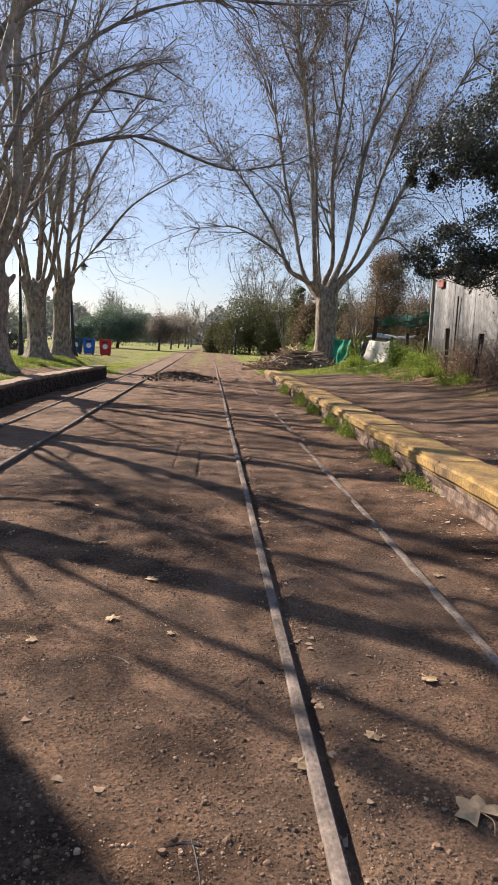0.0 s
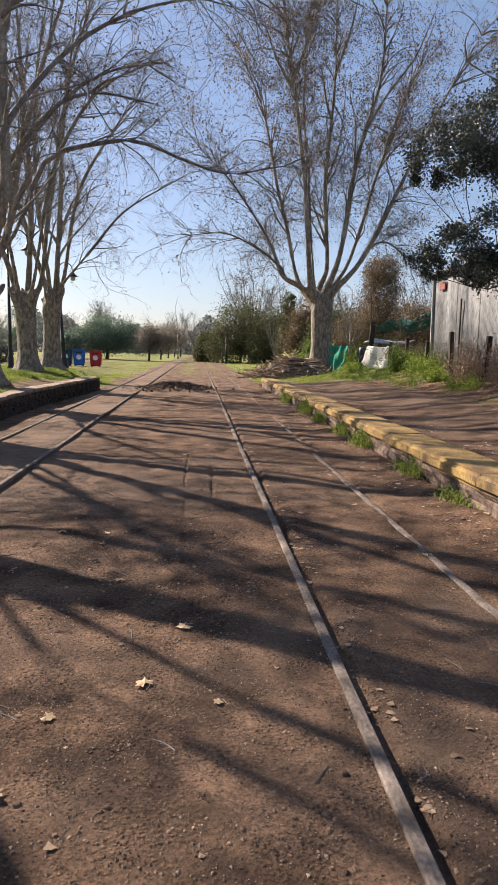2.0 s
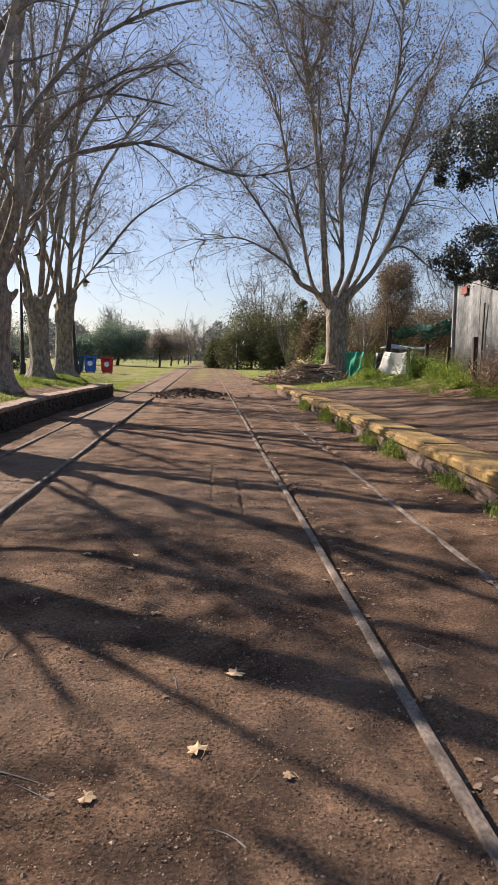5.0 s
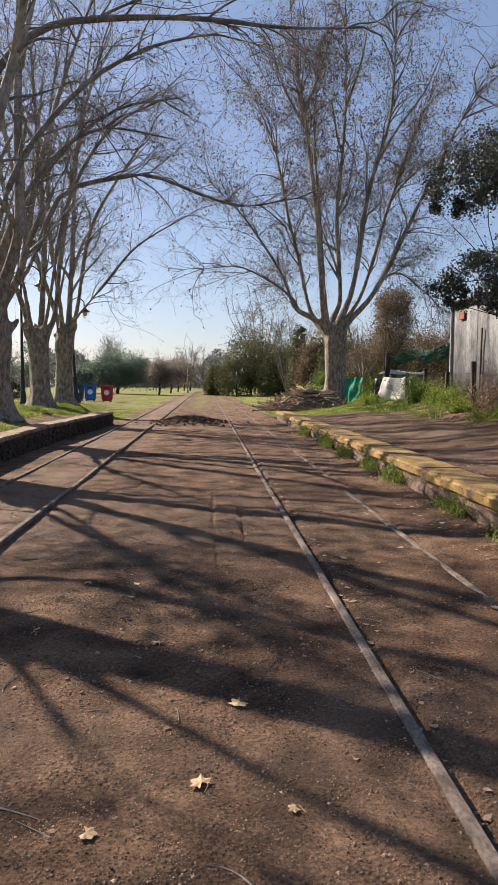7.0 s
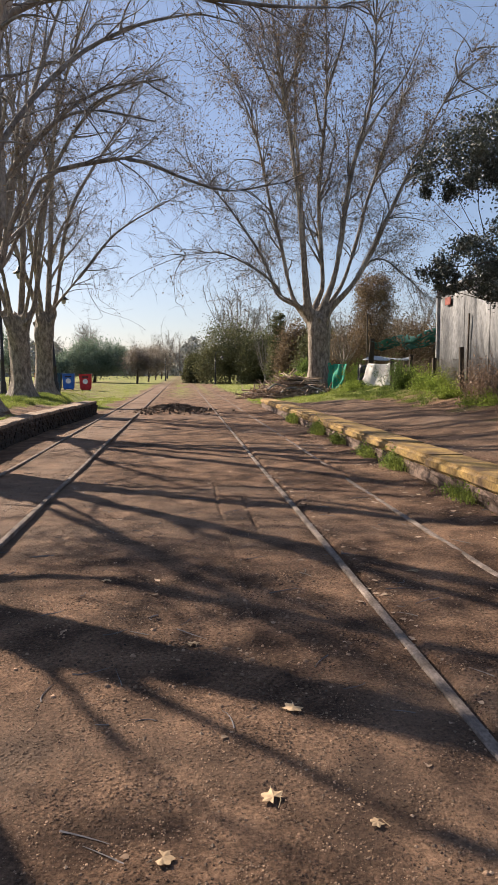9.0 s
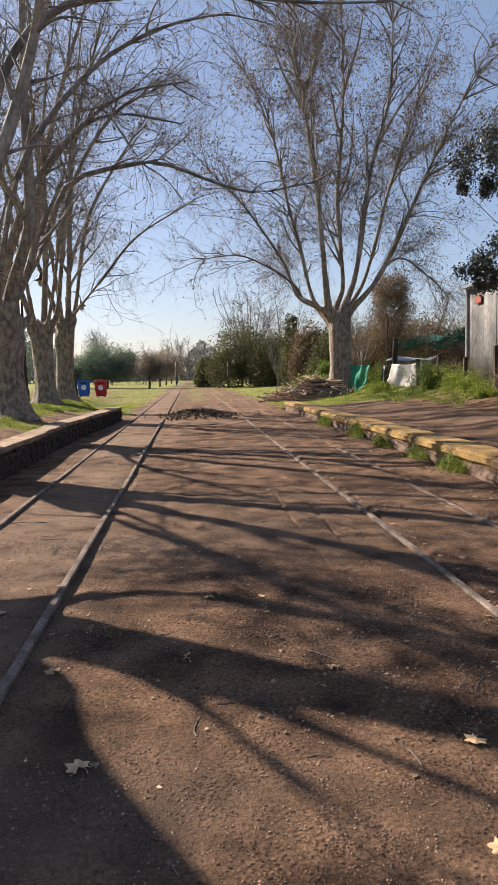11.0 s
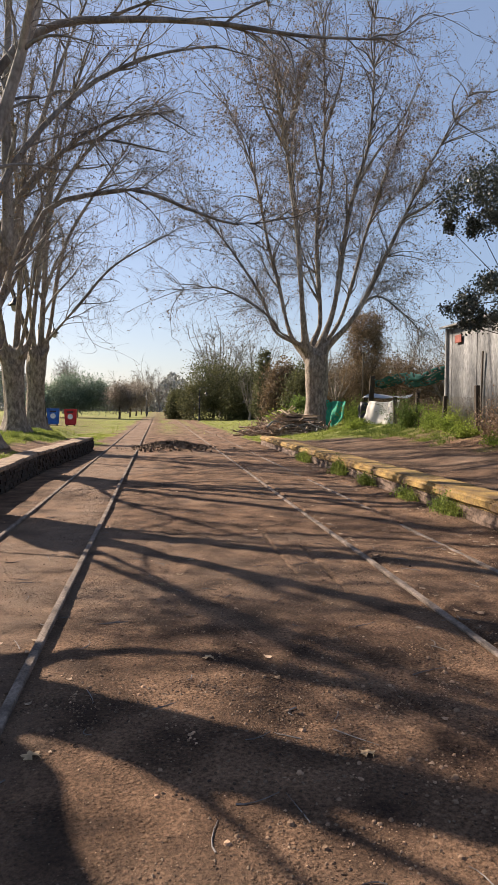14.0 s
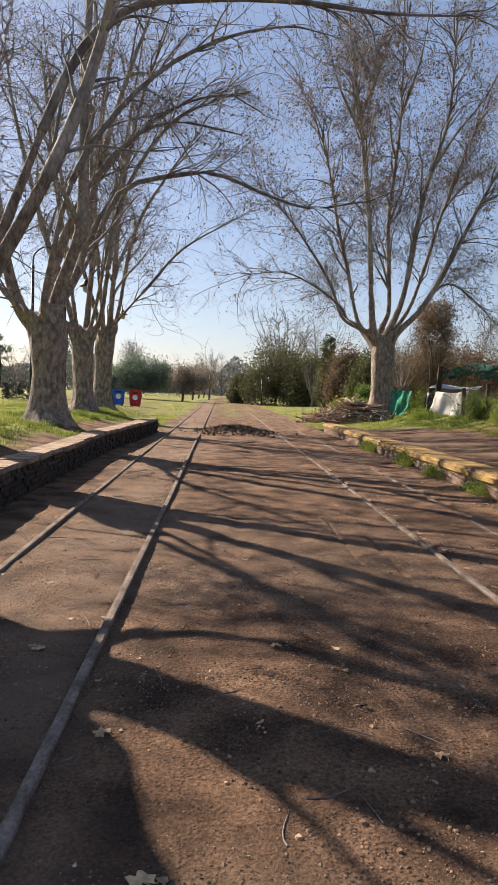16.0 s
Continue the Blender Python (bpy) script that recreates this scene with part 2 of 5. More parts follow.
# ---- mesh helpers ----
rng = np.random.default_rng(7)


def mesh_ob(name, verts, faces, material, parent=None, label="", smooth=False):
    me = bpy.data.meshes.new(name)
    me.from_pydata(np.asarray(verts).tolist(), [], [list(f) for f in faces] if not isinstance(faces, np.ndarray) else faces.tolist())
    if material:
        me.materials.append(material)
    if smooth:
        me.shade_smooth()
    me.update()
    ob = new(name, me)
    if parent:
        ob.parent = parent
    if label:
        ob["label"] = label
    return ob


def part(name, bm, material, parent=None, label="", smooth=False):
    me = bpy.data.meshes.new(name)
    bmesh.ops.recalc_face_normals(bm, faces=bm.faces)
    bm.to_mesh(me)
    bm.free()
    me.materials.append(material)
    if smooth:
        me.shade_smooth()
    ob = new(name, me)
    if parent:
        ob.parent = parent
    if label:
        ob["label"] = label
    return ob


def shared(name, me, parent, m):
    ob = new(name, me)
    ob.parent = parent
    ob.matrix_basis = m
    return ob


def thing(name, label, category, at=(0, 0, 0), group="", kind=""):
    ob = new(name)
    ob.location = at
    ob.empty_display_size = 0.2
    return tagged(ob, label, category, group, kind)


def box_bm(sx, sy, sz, at=(0, 0, 0), bevel=0.0, rot=None, bm=None, seg=1):
    own = bm is None
    bm = bm or bmesh.new()
    m = Matrix.Translation(at) @ (rot or Matrix()) @ Matrix.Diagonal((sx, sy, sz, 1))
    r = bmesh.ops.create_cube(bm, size=1, matrix=m)
    if bevel:
        es = list({e for v in r["verts"] for e in v.link_edges})
        bmesh.ops.bevel(bm, geom=es, offset=bevel, segments=seg, affect="EDGES")
    return bm


def lathe_bm(profile, n=16, at=(0, 0, 0), bm=None):
    bm = bm or bmesh.new()
    rings = [[bm.verts.new((at[0] + r * math.cos(2 * math.pi * k / n), at[1] + r * math.sin(2 * math.pi * k / n), at[2] + z)) for k in range(n)] for r, z in profile]
    for a, b in zip(rings, rings[1:]):
        for k in range(n):
            bm.faces.new((a[k], a[(k + 1) % n], b[(k + 1) % n], b[k]))
    bm.faces.new(rings[0][::-1])
    bm.faces.new(rings[-1])
    return bm


def spline(ctrl, k):
    """k points along a smooth curve through the control points."""
    c = np.array(ctrl, float)
    c = np.vstack([2 * c[0] - c[1], c, 2 * c[-1] - c[-2]])
    u = np.linspace(0, len(c) - 3 - 1e-6, k)
    i = u.astype(int)
    t = (u - i)[:, None]
    p0, p1, p2, p3 = c[i], c[i + 1], c[i + 2], c[i + 3]
    return 0.5 * (2 * p1 + (p2 - p0) * t + (2 * p0 - 5 * p1 + 4 * p2 - p3) * t ** 2 + (3 * p1 - p0 - 3 * p2 + p3) * t ** 3)


def tubes(P, R, n):
    """Verts and quads of many tapering tubes: P (N, K, 3) centre lines, R (N, K) radii, n sides."""
    P, R = np.asarray(P, float), np.asarray(R, float)
    N, K, _ = P.shape
    T = np.gradient(P, axis=1)
    T /= np.linalg.norm(T, axis=2, keepdims=True) + 1e-9
    ref = np.where(np.abs(T[:, :1, 2:3]) > 0.8, np.array([1.0, 0, 0]), np.array([0, 0, 1.0]))
    A = np.cross(T, np.broadcast_to(ref, T.shape))
    A /= np.linalg.norm(A, axis=2, keepdims=True) + 1e-9
    B = np.cross(T, A)
    a = np.linspace(0, 2 * np.pi, n, endpoint=False)
    V = P[:, :, None] + R[:, :, None, None] * (np.cos(a)[:, None] * A[:, :, None] + np.sin(a)[:, None] * B[:, :, None])
    idx = np.arange(N * K * n).reshape(N, K, n)
    nxt = np.roll(idx, -1, axis=2)
    F = np.stack([idx[:, :-1], nxt[:, :-1], nxt[:, 1:], idx[:, 1:]], -1).reshape(-1, 4)
    return V.reshape(-1, 3), F


def join(*vf):
    vs, fs, o = [], [], 0
    for v, f in vf:
        vs.append(np.asarray(v))
        fs.append(np.asarray(f) + o)
        o += len(v)
    return np.vstack(vs), np.vstack(fs)


def quads(P, size, r, ratio=0.6, up=None):
    """Small leaf quads at P, turned at random; r: the random generator."""
    N = len(P)
    a = r.normal(size=(N, 3))
    if up is not None:
        a[:, 2] *= up
    a /= np.linalg.norm(a, axis=1, keepdims=True)
    b = np.cross(a, r.normal(size=(N, 3)))
    b /= np.linalg.norm(b, axis=1, keepdims=True)
    s = np.asarray(size).reshape(-1, 1) * np.ones((N, 1))
    a, b = a * s * 0.5, b * s * 0.5 * ratio
    V = np.stack([P - a, P + b, P + a, P - b], 1).reshape(-1, 3)
    return V, np.arange(4 * N).reshape(N, 4)


def flat_leaves(P, size, r):
    """Curled dead leaves lying about: ragged six-point shapes."""
    N = len(P)
    a = np.linspace(0, 2 * np.pi, 6, endpoint=False)[None] + r.uniform(0, 6.28, (N, 1))
    s = np.asarray(size).reshape(-1, 1) * np.array([1.0, 0.55, 0.75, 0.6, 0.85, 0.5])[None] * r.uniform(0.7, 1.2, (N, 6)) * 0.55
    z = r.uniform(-0.1, 0.35, (N, 6)) * s + 0.004
    V = np.stack([P[:, :1] + s * np.cos(a), P[:, 1:2] + s * np.sin(a), P[:, 2:3] + z], -1)
    V = np.concatenate([P[:, None] + np.array([0, 0, 0.006]), V], 1).reshape(-1, 3)
    k = np.arange(6)
    tri = np.stack([np.zeros(6, int), 1 + k, 1 + (k + 1) % 6], 1)
    return V, (np.arange(N)[:, None, None] * 7 + tri).reshape(-1, 3)


def blades(P, h, r, w=0.006, lean=0.5):
    """Grass blades, one bent triangle pair each."""
    N = len(P)
    az = r.uniform(0, 2 * np.pi, N)
    d = np.stack([np.cos(az), np.sin(az), np.zeros(N)], 1)
    s = np.stack([-np.sin(az), np.cos(az), np.zeros(N)], 1) * w
    h = (np.asarray(h) * np.ones(N))[:, None]
    ln = r.uniform(0.1, lean, (N, 1)) * h
    up = np.array([0, 0, 1.0])
    mid = P + d * ln * 0.35 + up * h * 0.6
    V = np.stack([P - s, P + s, mid + s * 0.7, P + d * ln + up * h, mid - s * 0.7], 1).reshape(-1, 3)
    i = np.arange(N)[:, None] * 5
    return V, (i + np.array([[0, 1, 2, 4]])), (i + np.array([[4, 2, 3]]))


def blade_ob(name, P, h, r, material, w=0.006, lean=0.5):
    V, q, t = blades(P, h, r, w, lean)
    return mesh_ob(name, V, q.tolist() + t.tolist(), material)


# ---- ground ----


def sstep(a, b, x):
    t = np.clip((np.asarray(x, float) - a) / (b - a), 0, 1)
    return t * t * (3 - 2 * t)


_LAT = rng.uniform(-1, 1, (256, 256))


def vnoise(x, y, f):
    """Lattice noise, -1..1, of the given cells a metre."""
    u, v = np.asarray(x, float) * f + 71.3, np.asarray(y, float) * f + 37.7
    i, j = np.floor(u).astype(int), np.floor(v).astype(int)
    a, c = u - i, v - j
    a, c = a * a * (3 - 2 * a), c * c * (3 - 2 * c)
    q = lambda p, r: _LAT[p & 255, r & 255]
    return (q(i, j) * (1 - a) + q(i + 1, j) * a) * (1 - c) + (q(i, j + 1) * (1 - a) + q(i + 1, j + 1) * a) * c


END_R, END_L = 29.6, 26.9            # where the platforms stop
EDGE_R, EDGE_L = 2.36, -4.3         # their edges


def bow(y):
    """How far the brick platform's edge swings towards the tracks at its end."""
    return 0.45 * sstep(17, 27, y)


def height(x, y):
    x, y = np.asarray(x, float), np.asarray(y, float)
    xe = x - bow(y)
    right = 0.33 + 0.2 * sstep(3.4, 5.2, x) + 0.35 * sstep(5.0, 7.2, x)
    keep = 1 - sstep(END_R - 0.3, END_R + 1.2 + 9 * sstep(2.6, 4.2, x) + 30 * sstep(4.5, 8, x), y)
    zr = right * sstep(EDGE_R + 0.12, EDGE_R + 0.26, x) * keep + 0.25 * sstep(5, 12, x) * sstep(31, 50, y)
    left = 0.43 + 0.18 * sstep(4.6, 6.2, -x)
    keepl = 1 - sstep(END_L - 0.3, END_L + 1.5 + 3 * sstep(4, 6, -x) + 28 * sstep(5, 7.5, -x), y)
    zl = left * sstep(-EDGE_L + 0.2, -EDGE_L + 0.42, -xe) * keepl + 0.2 * sstep(5, 14, -x) * sstep(30, 50, y)
    bed = (1 - sstep(2.1, 2.5, x)) * (1 - sstep(4.1, 4.35, -xe))
    rough = 0.014 * vnoise(x, y, 0.9) + 0.009 * vnoise(x, y, 2.6) + 0.006 * vnoise(x, y, 6.1) + (0.003 + 0.004 * sstep(0, 0.6, vnoise(x, y, 0.7))) * vnoise(x, y, 14)
    for rx in RAILS[:3]:
        rough = rough * (1 - 0.9 * np.exp(-((x - rx) / 0.1) ** 2))
    # wheel ruts between the tracks and flangeways beside the rails
    rut = 0
    for cx, y0, y1, w, d in ((-0.38, 3.4, 12, 0.02, 0.022), (-0.1, 5.0, 11, 0.022, 0.03), (-0.9, 8, 26, 0.14, 0.02), (-1.5, 6, 22, 0.12, 0.016)):
        c = cx + 0.02 * np.sin(y * 0.9 + cx * 9)
        rut = rut - d * np.exp(-((x - c) / w) ** 2) * sstep(y0, y0 + 2, y) * (1 - sstep(y1 - 2, y1, y)) * np.clip(0.45 + 0.9 * vnoise(cx * 7 + 0 * y, y, 3.1) + 0.5 * vnoise(x, y, 9), 0, 1)
    for rx, d in ((RAILS[2], 0.05), (RAILS[3], 0.03)):
        rut = rut - d * np.exp(-((x - rx - 0.065) / 0.03) ** 2) * (0.75 + 0.25 * np.sin(y * 3.1))
    rut = rut - 0.012 * np.exp(-((x - RAILS[1] - 0.07) / 0.09) ** 2)
    mound = 0.28 * np.exp(-((x + 1.15) / 0.95) ** 2 - ((y - 27.6) / 1.7) ** 2) * (0.75 + 0.25 * vnoise(x, y, 4))
    drift = 0.05 * sstep(1.9, 2.35, x) * (1 - sstep(2.36, 2.4, x))
    far = -0.02 * sstep(60, 400, y)
    return zr + zl + bed * (rough + rut) + (1 - bed) * 0.014 * vnoise(x, y, 1.7) + mound * bed + drift + far


RAILS = (-3.43, -2.37, 0.41, 1.47)   # left track, right track (metre gauge)


def turf(x, y):
    """How grassy the ground is, 0..1."""
    n = 0.9 * vnoise(x, y, 0.8) + 0.6 * vnoise(x, y, 2.7)
    l = sstep(5.0, 5.7, -x + 0.45 * n) * 0.95 + 0.4 * sstep(4.5, 4.8, -x) * (n > 0.3)
    l = np.maximum(l, sstep(3.7, 4.3, -x + 0.4 * n) * sstep(28, 31, y))
    road = np.exp(-((x + 9 + 0.13 * (y - 40)) / (3 + 0.05 * y)) ** 2) * sstep(36, 44, y)      # bare track in the park
    l = l * (1 - 0.75 * road * (n > -0.4))
    r = sstep(5.2, 5.7, x + 0.5 * n) * (0.3 * (n > 0.25) * sstep(12, 15, y) + 0.7 * sstep(20, 24, y)) * (1 - 0.5 * sstep(6.6, 7.2, x))
    r = np.maximum(r, sstep(3.1, 3.6, x + 0.5 * n - 2.2 * (1 - sstep(22, 28, y))) * sstep(20, 27, y))
    r = np.maximum(r, sstep(2.3, 3.0, x + 0.5 * n) * sstep(30, 33, y))
    mid = sstep(34, 60, y) * (0.6 * np.exp(-((x + 0.95) / 0.8) ** 2) + 0.35 * np.exp(-((x - 0.95) / 0.3) ** 2)) * (n > -0.3)
    far = sstep(70, 130, y) * (1 - 0.8 * np.exp(-((x + 0.8) / 3.2) ** 2))
    return np.clip(np.maximum.reduce([l, r, mid, far]), 0, 1)


def build_ground():
    xs = np.concatenate([-np.geomspace(900, 12, 26), np.linspace(-11.5, -4.9, 26), np.arange(-4.8, -0.68, 0.034), np.arange(-0.66, 0.1, 0.012), np.arange(0.11, 2.66, 0.034), np.linspace(2.75, 12, 60), np.geomspace(12.6, 900, 26)])
    ys = np.concatenate([-np.geomspace(300, 3, 14), np.arange(-2.5, 1.6, 0.2), np.arange(1.65, 12, 0.04), np.arange(12, 30, 0.11), np.arange(30, 62, 0.35), np.geomspace(62.5, 2500, 46)])
    X, Y = np.meshgrid(xs, ys)
    Z = height(X, Y)
    V = np.stack([X.ravel(), Y.ravel(), Z.ravel()], 1)
    ny, nx = X.shape
    i = np.arange((ny - 1) * (nx - 1))
    a = i // (nx - 1) * nx + i % (nx - 1)
    F = np.stack([a, a + 1, a + nx + 1, a + nx], 1)
    ob = mesh_ob("ground", V, F, M_GROUND, smooth=True)
    att = ob.data.attributes.new("turf", "FLOAT", "POINT")
    att.data.foreach_set("value", turf(X.ravel(), Y.ravel()).astype(np.float32))
    xs, ys = X.ravel(), Y.ravel()
    pale = 0.62 * np.exp(-((xs + 2.95) / 0.75) ** 4) + 0.3 * np.exp(-((xs - 4.4) / 1.0) ** 4) + 0.35 * sstep(0.1, 0.7, vnoise(xs, ys, 0.55) + 0.3 * vnoise(xs, ys, 1.9))
    pale = np.clip(pale * (0.75 + 0.5 * vnoise(xs, ys, 1.3) + 0.3 * vnoise(xs, ys, 5.0)), 0, 0.75)
    att = ob.data.attributes.new("dust", "FLOAT", "POINT")
    att.data.foreach_set("value", pale.astype(np.float32))
    return tagged(ob, "packed brown earth railway yard with grassy edges", "ground", kind="structure")


build_ground()


def gz(x, y):
    return float(height(x, y))


# ---- rails ----


def rail(x, top, label):
    """A sunken flat-bottom rail in bolted lengths: worn head and the upper web."""
    root = tagged(new("rail"), label, "rail", "rails of the two disused tracks")
    root.location.x = x
    prof = [(-0.016, -0.12), (-0.014, -0.045), (-0.026, -0.034), (-0.028, -0.009), (-0.022, -0.001), (0, 0.0015), (0.022, -0.001), (0.028, -0.009), (0.026, -0.034), (0.014, -0.045), (0.016, -0.12)]
    k = len(prof)
    y0 = -14.0 + abs(x)
    while y0 < 150:
        y1 = y0 + 11.9
        ys = np.linspace(y0, y1, 25)
        V = [(px + 0.006 * math.sin(y * 0.35 + x), y, top + pz + 0.006 * math.sin(y * 0.8 + 2 * x) - 0.0003 * max(0, y - 30)) for y in ys for px, pz in prof]
        F = [(i * k + j, i * k + j + 1, (i + 1) * k + j + 1, (i + 1) * k + j) for i in range(len(ys) - 1) for j in range(k - 1)]
        F += [tuple(range(k)), tuple(range((len(ys) - 1) * k, len(ys) * k))[::-1]]
        mesh_ob("rail_length", V, F, M_RAIL, root)
        y0 = y1 + 0.008
    return root


for x, top, label in ((RAILS[0], 0.03, "worn steel rail half sunk in pale earth"), (RAILS[1], 0.038, "worn steel rail standing proud of the earth"),
                      (RAILS[2], 0.022, "worn steel rail nearly flush with the earth"), (RAILS[3], 0.006, "rusty steel rail buried almost flush in earth")):
    rail(x, top, label)

# ---- platforms ----


def coping_mesh(length, w, h, bevel, seed):
    bm = box_bm(w, length, h, (0, 0, -h / 2))
    bmesh.ops.subdivide_edges(bm, edges=[e for e in bm.edges if abs((e.verts[0].co - e.verts[1].co).y) > 0.1], cuts=5)
    bmesh.ops.bevel(bm, geom=[e for e in bm.edges if len(e.link_faces) == 2 and e.calc_face_angle(0) > 1 and abs((e.verts[0].co - e.verts[1].co).y) > 0.02], offset=bevel, segments=3, affect="EDGES")
    r = random.Random(seed)
    for v in bm.verts:
        v.co += Vector((r.uniform(-1, 1), r.uniform(-0.4, 0.4), r.uniform(-1, 1))) * 0.005
    bmesh.ops.recalc_face_normals(bm, faces=bm.faces)
    me = bpy.data.meshes.new("coping_block")
    bm.to_mesh(me)
    bm.free()
    return me


def right_platform():
    root = thing("platform_wall_right", "low platform edge of yellow-painted coping blocks on rough concrete", "platform", kind="structure")
    ys = np.arange(-12, END_R + 0.05, 0.35)
    V, F = [], []
    for i, y in enumerate(ys):
        for j, z in enumerate((-0.1, 0.0, 0.08, 0.16, 0.215)):
            V.append((EDGE_R + 0.055 + 0.02 * math.sin(y * 5 + j * 2) + 0.012 * math.sin(y * 17 + j * 5), y, z))
        V.append((EDGE_R + 0.5, y, 0.215))
    F = [(i * 6 + j, (i + 1) * 6 + j, (i + 1) * 6 + j + 1, i * 6 + j + 1) for i in range(len(ys) - 1) for j in range(5)]
    F.append([(len(ys) - 1) * 6 + j for j in range(6)] )
    mesh_ob("retaining_wall", V, F, M_CONC, root, "crumbling grey concrete face")
    r = random.Random(3)
    y = -12.0
    variants = {}
    while y < END_R - 0.3:
        ln = r.choice((1.5, 1.72, 1.9))
        ln = min(ln, END_R - y)
        key = round(ln, 2)
        if key not in variants:
            variants[key] = coping_mesh(ln - 0.008, 0.56, 0.17, 0.045, int(ln * 100))
            variants[key].materials.append(M_YELLOW)
        shared("coping_block", variants[key], root, pose(EDGE_R + 0.28 + r.uniform(-0.007, 0.007), y + ln / 2, 0.385 + r.uniform(-0.005, 0.005), r.uniform(-0.3, 0.3), r.uniform(-0.8, 0.8), r.uniform(-0.3, 0.3)))
        y += ln
    return root


def left_platform():
    root = thing("platform_wall_left", "old brick platform edge with worn earthy top", "platform", kind="structure")
    cuts = (-12.0, 17.0, 19.0, 20.5, 22.0, 23.5, 25.0, END_L)
    V = [(EDGE_L + float(bow(y)) + dx, y, z) for y in cuts for dx, z in ((-0.03, -0.1), (-0.03, 0.4), (-0.45, 0.4))]
    F = [f for k in range(0, 3 * len(cuts) - 3, 3) for f in ((k, k + 1, k + 4, k + 3), (k + 1, k + 2, k + 5, k + 4))]
    mesh_ob("mortar_core", V, F + [(3 * len(cuts) - 3, 3 * len(cuts) - 2, 3 * len(cuts) - 1)], M_MUD, root)
    r = random.Random(5)
    meshes = []
    for k in range(6):
        bm = box_bm(0.13, 0.225, 0.062, bevel=0.007)
        for v in bm.verts:
            v.co += Vector((r.uniform(-1, 1), r.uniform(-1, 1), r.uniform(-1, 1))) * 0.005
        me = bpy.data.meshes.new("brick")
        bmesh.ops.recalc_face_normals(bm, faces=bm.faces)
        bm.to_mesh(me)
        bm.free()
        me.materials.append(M_BRICK)
        meshes.append(me)
    # worn slabs on top, then stretchers; single bricks where the walk passes nearest
    y, n, slabs = -12.0, 0, {}
    while y < END_L - 0.3:
        ln = min(r.choice((0.7, 0.85, 1.0)), END_L - y)
        key = round(ln, 2)
        if key not in slabs:
            slabs[key] = coping_mesh(ln - 0.01, 0.46, 0.085, 0.022, int(ln * 70))
            slabs[key].materials.append(M_SLAB)
        shared("coping_slab", slabs[key], root, pose(EDGE_L + float(bow(y + ln / 2)) - 0.215 + r.uniform(-0.03, 0.02), y + ln / 2, 0.48 + r.uniform(-0.012, 0.006), r.uniform(-0.8, 0.8), r.uniform(-1.8, 1.8), r.uniform(-1.6, 1.6) - 2.6 * (18 < y < 26)))
        y += ln
    rest = []
    for c in range(6):
        y = -12 + (c % 2) * 0.12
        while y < END_L - 0.1:
            if c == 0 and 8.5 < y < 24 or c == 1 and 9 < y < 20:
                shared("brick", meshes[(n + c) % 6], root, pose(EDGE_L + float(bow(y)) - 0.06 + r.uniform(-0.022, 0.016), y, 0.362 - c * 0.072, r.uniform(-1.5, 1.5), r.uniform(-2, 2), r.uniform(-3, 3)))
            else:
                rest.append((EDGE_L + float(bow(y)) - 0.06 + r.uniform(-0.022, 0.016), y, 0.362 - c * 0.072))
            n += 1
            y += 0.24
    cube = np.array([(sx, sy, sz) for sx in (-0.065, 0.065) for sy in (-0.112, 0.112) for sz in (-0.031, 0.031)])
    fc = np.array([(0, 1, 3, 2), (4, 6, 7, 5), (0, 4, 5, 1), (2, 3, 7, 6), (0, 2, 6, 4), (1, 5, 7, 3)])
    V = (np.array(rest)[:, None] + cube).reshape(-1, 3)
    F = (np.arange(len(rest))[:, None, None] * 8 + fc).reshape(-1, 4)
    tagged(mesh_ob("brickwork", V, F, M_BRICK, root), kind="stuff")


# ---- trees ----


def unit(v):
    return v / (np.linalg.norm(v, axis=-1, keepdims=True) + 1e-9)


def trunk_mesh(base, h, r, lean, seed, flare=1.5):
    """A stout bole: flared foot, knobbly bark, swollen head where it was pollarded."""
    g = np.random.default_rng(seed)
    n, k = 26, 22
    u = np.linspace(0, 1, k)
    prof = r * (1 + (flare - 1) * np.exp(-u * 9) + 0.12 * sstep(0.45, 0.9, u) - 0.2 * sstep(0.8, 1.0, u) - 0.08 * np.sin(u * 3.1)) * np.sqrt(np.clip(1 - (np.clip(u - 0.9, 0, 1) / 0.11) ** 2, 0.02, 1))
    a = np.linspace(0, 2 * np.pi, n, endpoint=False)
    ph = g.uniform(0, 6.28, 8)
    U, A = np.meshgrid(u, a, indexing="ij")
    rad = prof[:, None] * (1 + 0.05 * np.sin(3 * A + ph[0] + 2 * U) + 0.035 * np.sin(5 * A + ph[1] - 3 * U) + 0.02 * np.sin(9 * A + ph[2] + 8 * U) + 0.1 * np.exp(-U * 10) * np.sin(6 * A + ph[3]) + 0.03 * np.sin(13 * U + ph[4] + 2 * A))
    V = np.stack([base[0] + lean[0] * U + rad * np.cos(A), base[1] + lean[1] * U + rad * np.sin(A), base[2] - 0.15 + (h + 0.15) * U], -1).reshape(-1, 3)
    i = np.arange((k - 1) * n)
    p, q = i // n, i % n
    F = np.stack([p * n + q, p * n + (q + 1) % n, (p + 1) * n + (q + 1) % n, (p + 1) * n + q], 1)
    top = [(base[0] + lean[0], base[1] + lean[1], base[2] + h + r * 0.02)]
    V = np.vstack([V, top])
    return V, F.tolist() + [(( k - 1) * n + q, (k - 1) * n + (q + 1) % n, k * n) for q in range(n)]


def capped(V, F):
    """Closes a bole's foot."""
    return V, [tuple(f) for f in F] + [tuple(range(26))[::-1]]


